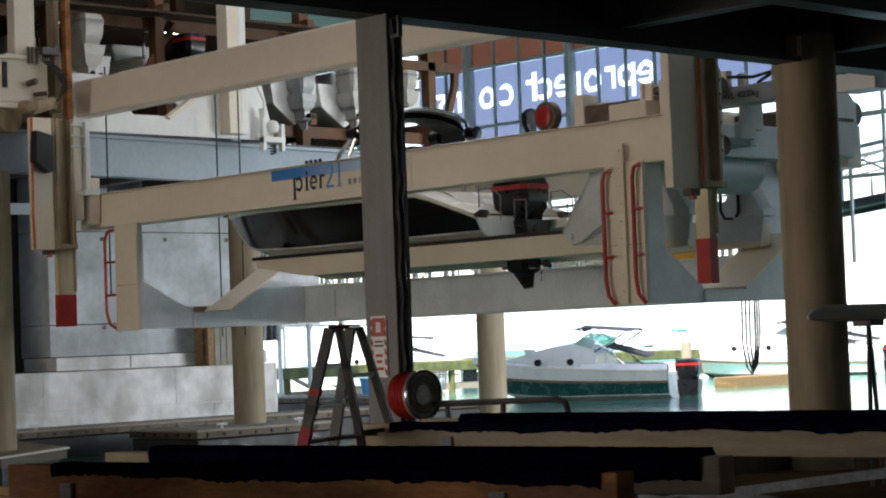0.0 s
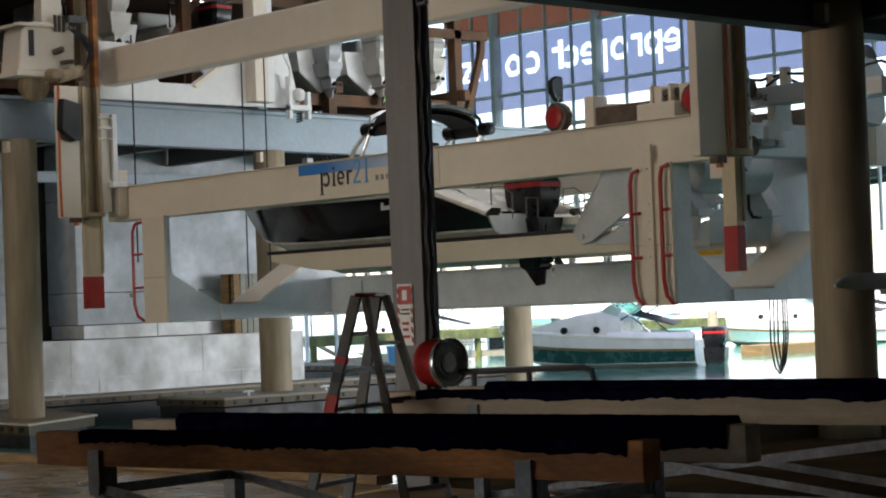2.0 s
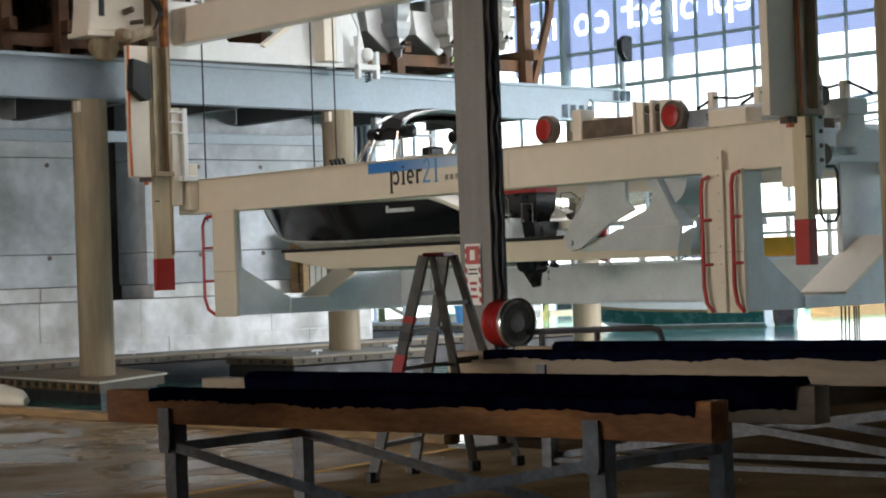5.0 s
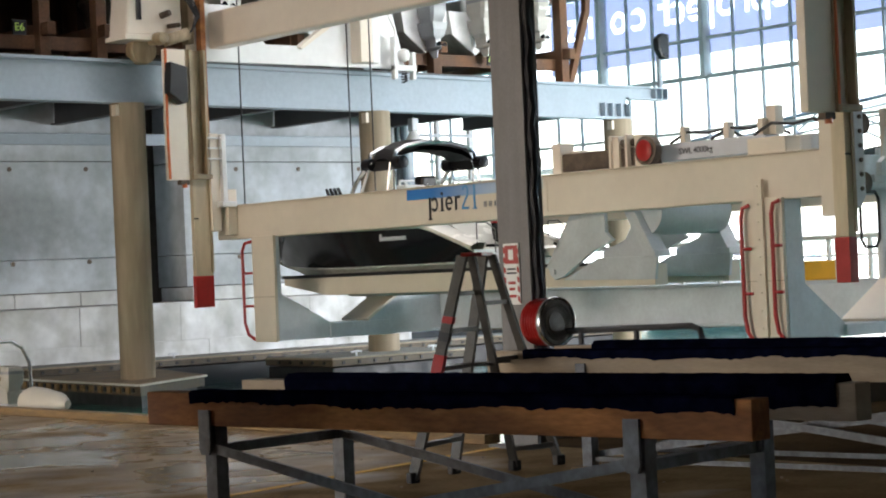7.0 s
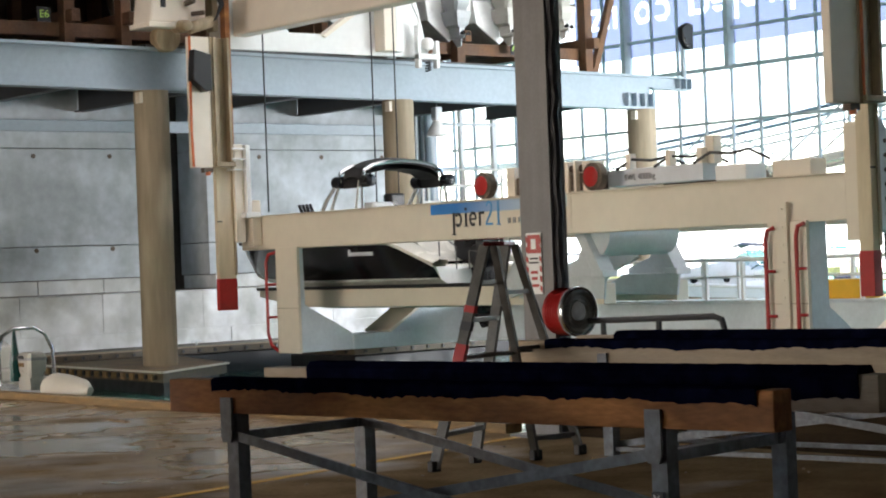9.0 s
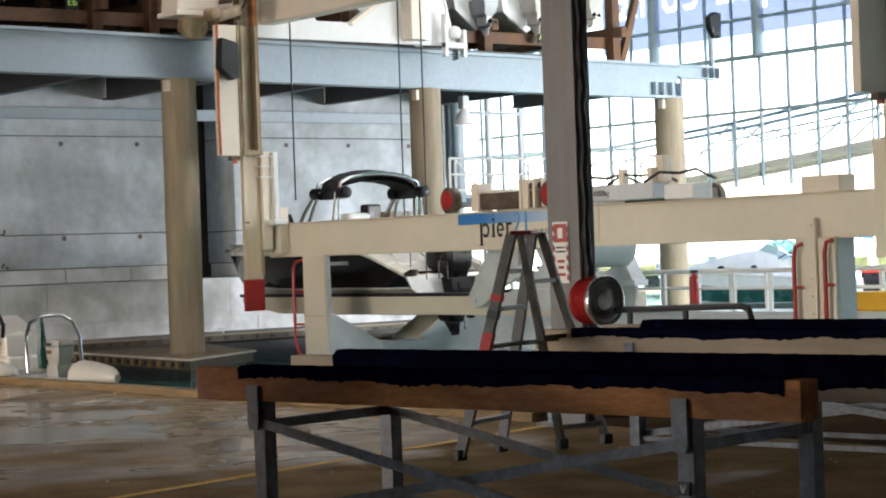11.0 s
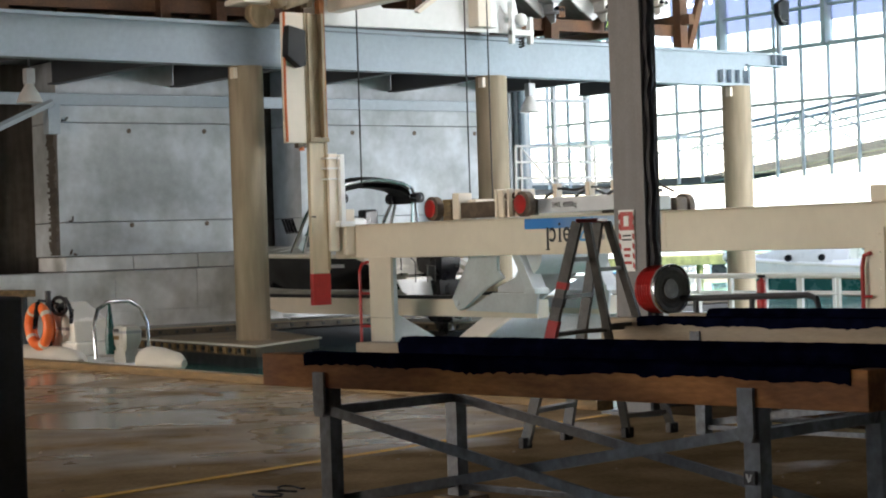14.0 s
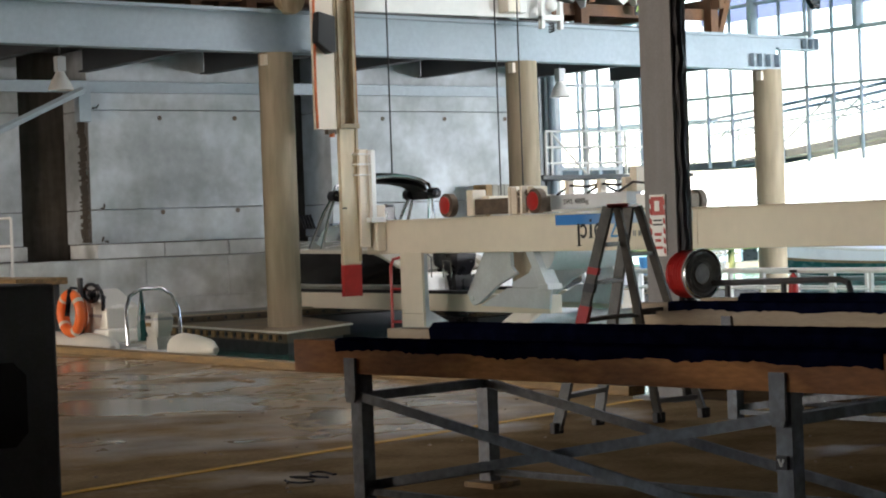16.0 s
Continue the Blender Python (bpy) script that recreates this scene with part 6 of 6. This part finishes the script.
def stored_boat(x, z, B, side, label, motor, mz=0.62, size=0.95):
    t, st, ys = powerboat("stored_boat", None, 0, 6.0, B, -0.45, 0.05, 0.75, 0.25, side, label, "boats stored on the racks")
    part("deck", loft([[(-s * 0.985, yy, zz), (0, yy, zz + 0.12), (s * 0.985, yy, zz)] for (s, c, k, c2, zz), yy in zip(st[6:], ys[6:])]), "gel", t, smooth=True)
    part("console", box(-0.6, 2.0, 0.5, 0.6, 3.0, 1.35, 0.08), "gelw", t)
    part("rail", tube([(-0.8, 0.3, 0.8), (-0.8, 0.4, 1.35), (0.8, 0.4, 1.35), (0.8, 0.3, 0.8)], 0.03, 8), "chrome", t)
    part("rail", tube([(-0.5, 0.8, 0.8), (-0.5, 0.8, 1.5), (0.5, 0.8, 1.5), (0.5, 0.8, 0.8)], 0.03, 8), "chrome", t)
    outboard(t, 0, 0, mz, size, motor, leg=0.55)
    t.matrix_basis = Matrix.Translation((x, 38.9, z + 0.45))
    return t


stored_boat(27.9, 7.55, 2.2, "gel", "cream runabout with a black outboard stored on the timber rack", "motor")
stored_boat(24.95, 7.55, 1.9, "gel", "cream dinghy with a white outboard stored on the timber rack", "whitemotor", 0.75, 1.05)
stored_boat(31.35, 7.3, 1.5, "gelw", "white tender with a grey outboard stored on the timber rack", "greymotor", 0.25, 0.85)
stored_boat(33.0, 7.3, 1.7, "gelw", "white fishing boat with a white outboard stored on the timber rack", "whitemotor", 0.40, 0.9)
stored_boat(34.9, 7.3, 1.6, "gelw", "white dinghy with a white outboard stored on the timber rack", "whitemotor", 0.55, 0.8)
stored_boat(18.7, 7.55, 2.2, "gelw", "white runabout stored on the timber rack", "motor")
stored_boat(23.0, 9.95, 2.2, "gelw", "white runabout stored high on the timber rack", "motor")

# loose things on the yard floor and the far pontoon
random.seed(23)
bm = bmesh.new()
for i in range(170):
    x, y, r = random.uniform(3.5, 12.6), random.uniform(9.5, 30), random.uniform(0.006, 0.018)
    a = random.uniform(0, 3.1)
    prism([(x + r * math.cos(a + k) * random.uniform(0.6, 1.6), y + r * math.sin(a + k)) for k in (0, 1.3, 2.7, 4.2, 5.2)], "z", 0.0, r * 0.7, bm=bm)
tagged(part("floor_chips", bm, "paletimber", None, "small pale chips and grit scattered on the floor"), "", "debris", "", "stuff")
cord = thing("loose_cord", (7.2, 12.1, 0), "thin dark cord lying tangled on the yard floor", "cord")
part("strand", tube([(6.94 + 0.55 * k / 22 + 0.05 * math.sin(k * 1.1), 11.95 + 0.33 * k / 22 + 0.16 * math.sin(k * 0.8), 0.008) for k in range(23)], 0.007, 5), "black", cord)
scrap = thing("timber_offcut", (11.6, 20.9, 0), "thin splintered timber offcut on the wet floor", "offcut")
part("piece", prism([(11.50, 20.6), (11.58, 20.62), (11.66, 21.0), (11.60, 21.25), (11.54, 21.0)], "z", 0.0, 0.012), "kerb", scrap)
crate = thing("laundry_basket", (47.6, 51.6, -0.1), "white slatted plastic basket on the far pontoon", "basket")
for z in (-0.02, 0.2, 0.42, 0.6):
    part("hoop", tube([(47.6 + (0.35 + 0.12 * z) * math.cos(a * math.pi / 8), 51.6 + (0.35 + 0.12 * z) * math.sin(a * math.pi / 8), z) for a in range(16)], 0.03, 5, closed=True), "white", crate)
for a in range(16):
    part("stave", rod((47.6 + 0.35 * math.cos(a * math.pi / 8), 51.6 + 0.35 * math.sin(a * math.pi / 8), -0.05), (47.6 + 0.42 * math.cos(a * math.pi / 8), 51.6 + 0.42 * math.sin(a * math.pi / 8), 0.6), 0.025, 5), "white", crate)
tub = thing("plastic_bin", (45.0, 52.2, -0.1), "blue plastic bin on the far pontoon", "bin")
part("body", lathe([(0.22, -0.1), (0.30, 0.45), (0.33, 0.46), (0.33, 0.5), (0.29, 0.5), (0.2, -0.06)], (45.0, 52.2, 0), "z", 20), "bluebin", tub, smooth=True)

# loudspeaker on a pole beyond the girder
spk = thing("loudspeaker", (39.5, girder_y(39.5), 6.6), "dark loudspeaker on a short steel pole", "loudspeaker")
part("pole", rod((39.5, girder_y(39.5), 6.59), (39.5, girder_y(39.5), 7.6), 0.085, 10), "girder", spk)
part("cabinet", prism([(39.22, 7.62), (39.42, 7.38), (39.62, 7.36), (39.64, 8.06), (39.42, 8.10), (39.2, 7.95)], "y", girder_y(39.5) - 0.3, girder_y(39.5) - 0.086, 0.03), "motor", spk)


# ---------------------------------------------------------------- beyond the glazed wall
gang = thing("gangway", (53, 52, 0), "white steel truss gangway with a dark walkway beam", "gangway")


def gang_z(y):
    """Height of the walkway: level at the far end, then rising."""
    return 3.78 + 0.095 * max(0.0, 55.0 - y) + 0.02 * max(0.0, y - 58.0)


STOPS = [68.0, 62.3, 56.5, 50.0, 43.5, 37.0, 30.5, 24.0]
for x in (52.0, 53.6):
    for a, b in zip(STOPS, STOPS[1:]):
        m = (a + b) / 2
        part("truss_post", rod((x, a, gang_z(a)), (x, a, gang_z(a) + 1.75), 0.045, 6), "white", gang)
        part("truss_brace", rod((x, a, gang_z(a) + 1.75), (x, m, gang_z(m)), 0.04, 6), "white", gang)
        part("truss_brace", rod((x, b, gang_z(b) + 1.75), (x, m, gang_z(m)), 0.04, 6), "white", gang)
    part("top_chord", tube([(x, y, gang_z(y) + 1.75) for y in STOPS], 0.07, 6), "girder", gang, "pale blue top chord")
    part("hand_rail", tube([(x, y, gang_z(y) + 1.15) for y in STOPS[2:]], 0.04, 6), "lightgrey", gang)
    part("bottom_chord", tube([(x, y, gang_z(y)) for y in (68.0, 58.0, 55.0, 50.0, 37.0, 24.0)], 0.19, 4), "joist", gang, "dark walkway beam")
for y in (66.0, 26.0):
    for x in (52.0, 53.6):
        part("support", rod((x, y, -2.8), (x, y, gang_z(y)), 0.1, 10), "lightgrey", gang)
for a, b in ((68.0, 58.0), (58.0, 55.0), (55.0, 24.0)):
    part("deck", prism([(a, gang_z(a)), (b, gang_z(b)), (b, gang_z(b) + 0.1), (a, gang_z(a) + 0.1)], "x", 52.02, 53.58), "moss", gang)

wharf = thing("wharf", (60, 66, -2.0), "mossy timber wharf on piles with a pale fence", "wharf")
part("deck_beam", box(52, 66, 0.3, 90, 69, 0.75, 0.02), "moss", wharf)
part("lower_beam", box(52, 66.2, -0.55, 90, 66.6, -0.25), "paletimber", wharf)
for i in range(12):
    part("pile", rod((52.5 + 3.2 * i, 66.2, -2.8), (52.5 + 3.2 * i, 66.2, 0.5), 0.16, 8), "moss", wharf)
    part("fence_post", rod((52.5 + 3.2 * i, 66.3, 0.7), (52.5 + 3.2 * i, 66.3, 2.6), 0.05, 6), "mullion", wharf)
for i in range(6):
    part("brace", tube([(52.6 + 6.4 * i, 66.1, 0.4), (55.4 + 6.4 * i, 66.1, -0.9)], 0.1, 4), "paletimber", wharf)
part("fence_rail", rod((52, 66.3, 2.55), (90, 66.3, 2.55), 0.05, 6), "white", wharf)


def pile(x, y, top, mat, label):
    t = thing("mooring_pile", (x, y, -2.6), label, "mooring pile", "mooring piles in the marina")
    part("shaft", rod((x, y, -2.8), (x, y, top), 0.24, 16), mat, t, smooth=True)
    part("collar", lathe([(0.25, -0.9), (0.3, -0.85), (0.3, -0.45), (0.25, -0.4)], (x, y, 0), "z", 16), "moss", t, "weed growth at the waterline")


pile(71.5, 53.5, 1.9, "paletimber", "pale timber mooring pile with weed at the waterline")
pile(88, 55.0, 1.8, "paletimber", "pale timber mooring pile with weed at the waterline")
pile(69, 58, 1.2, "paletimber", "pale timber mooring pile with weed at the waterline")
finger = thing("finger_pontoon", (67, 53, -1), "short timber finger pontoon", "pontoon")
part("deck", box(65.5, 52.4, -1.0, 70.5, 53.6, -0.3, 0.03), "kerb", finger)

# far shore: a pale breakwater, sheds and masts
structure("backdrop", box(260, -100, -3, 262, 420, 9), "gelw", "pale hazy far shore", "backdrop")
random.seed(11)
for i in range(14):
    x, y = 100 + random.uniform(0, 40), 40 + 7 * i + random.uniform(-2, 2)
    mast = thing("yacht_mast", (x, y, -0.7), "distant white yacht with a bare mast", "yacht", "distant yachts")
    part("mast", rod((x, y, 0.4), (x, y, 11 + random.uniform(0, 4)), 0.09, 6), "white", mast)
    part("hull", loft([[(x - 1.1 * w, y - 4 + 8 * s, 0.5), (x, y - 4 + 8 * s, -0.9), (x + 1.1 * w, y - 4 + 8 * s, 0.5), (x - 1.1 * w, y - 4 + 8 * s, 0.5)] for s, w in ((0, 0.7), (0.4, 1), (0.8, 0.6), (1, 0.05))]), "gelw", mast)
    part("boom", rod((x, y, 1.8), (x, y - 3.2, 1.7), 0.12, 6), "blue" if i % 3 == 0 else "white", mast)


# ---------------------------------------------------------------- movement
FRAME_DROP = [(0.0, 0.0), (0.5, -0.13), (1.0, -0.26), (1.5, -0.39), (2.0, -0.52), (2.5, -0.64), (3.0, -0.77), (3.5, -0.89), (4.0, -1.02), (4.5, -1.14), (7.0, -1.76), (7.5, -1.89), (8.0, -2.01),
              (8.5, -2.14), (9.0, -2.26), (11.5, -2.76), (12.0, -2.83), (12.5, -2.87), (13.0, -2.92), (13.5, -2.95), (14.0, -2.99), (14.5, -3.03), (15.0, -3.07), (15.5, -3.13), (16.0, -3.20)]
MAST_DROP = [(0.0, 0.0), (0.5, -0.07), (1.0, -0.15), (1.5, -0.24), (2.0, -0.30), (2.5, -0.38), (3.0, -0.46), (3.5, -0.55), (4.0, -0.63), (4.5, -0.71), (7.0, -1.11), (7.5, -1.19), (8.0, -1.28), (8.5, -1.34),
             (9.0, -1.44), (11.5, -1.75), (12.0, -1.78), (12.5, -1.82), (13.0, -1.84), (13.5, -1.86), (14.0, -1.87), (14.5, -1.88), (15.0, -1.90), (15.5, -1.93), (16.0, -1.98)]
TROLLEY_RUN = [(0.0, 0.0), (0.5, 0.03), (1.0, 0.06), (1.5, 0.22), (2.0, 0.40), (2.5, 0.67), (3.0, 0.99), (3.5, 1.31), (4.0, 1.64), (4.5, 2.00), (7.0, 3.90), (7.5, 4.22), (8.0, 4.70), (8.5, 5.27),
               (9.0, 5.84), (11.5, 8.23), (12.0, 8.73), (12.5, 9.22), (13.0, 9.74), (13.5, 10.20), (14.0, 10.57), (14.5, 10.85), (15.0, 11.00), (15.5, 11.08), (16.0, 11.16)]


def motions():
    f0, t0, l0, r0 = lower.location.copy(), trolley.location.copy(), mast_l.location.copy(), mast_r.location.copy()
    walk(lower, [(t, pose(f0.x, f0.y, f0.z + d)) for t, d in FRAME_DROP])
    walk(mast_l, [(t, pose(l0.x, l0.y, l0.z + d)) for t, d in MAST_DROP])
    walk(mast_r, [(t, pose(r0.x, r0.y, r0.z + d)) for t, d in MAST_DROP])
    walk(trolley, [(t, pose(t0.x, t0.y + r, t0.z + d)) for (t, r), (_, d) in zip(TROLLEY_RUN, FRAME_DROP)])
    walk(boat, [(t, pose(BOAT0.x, BOAT0.y + r, BOAT0.z + d)) for (t, r), (_, d) in zip(TROLLEY_RUN, FRAME_DROP)])


motions()
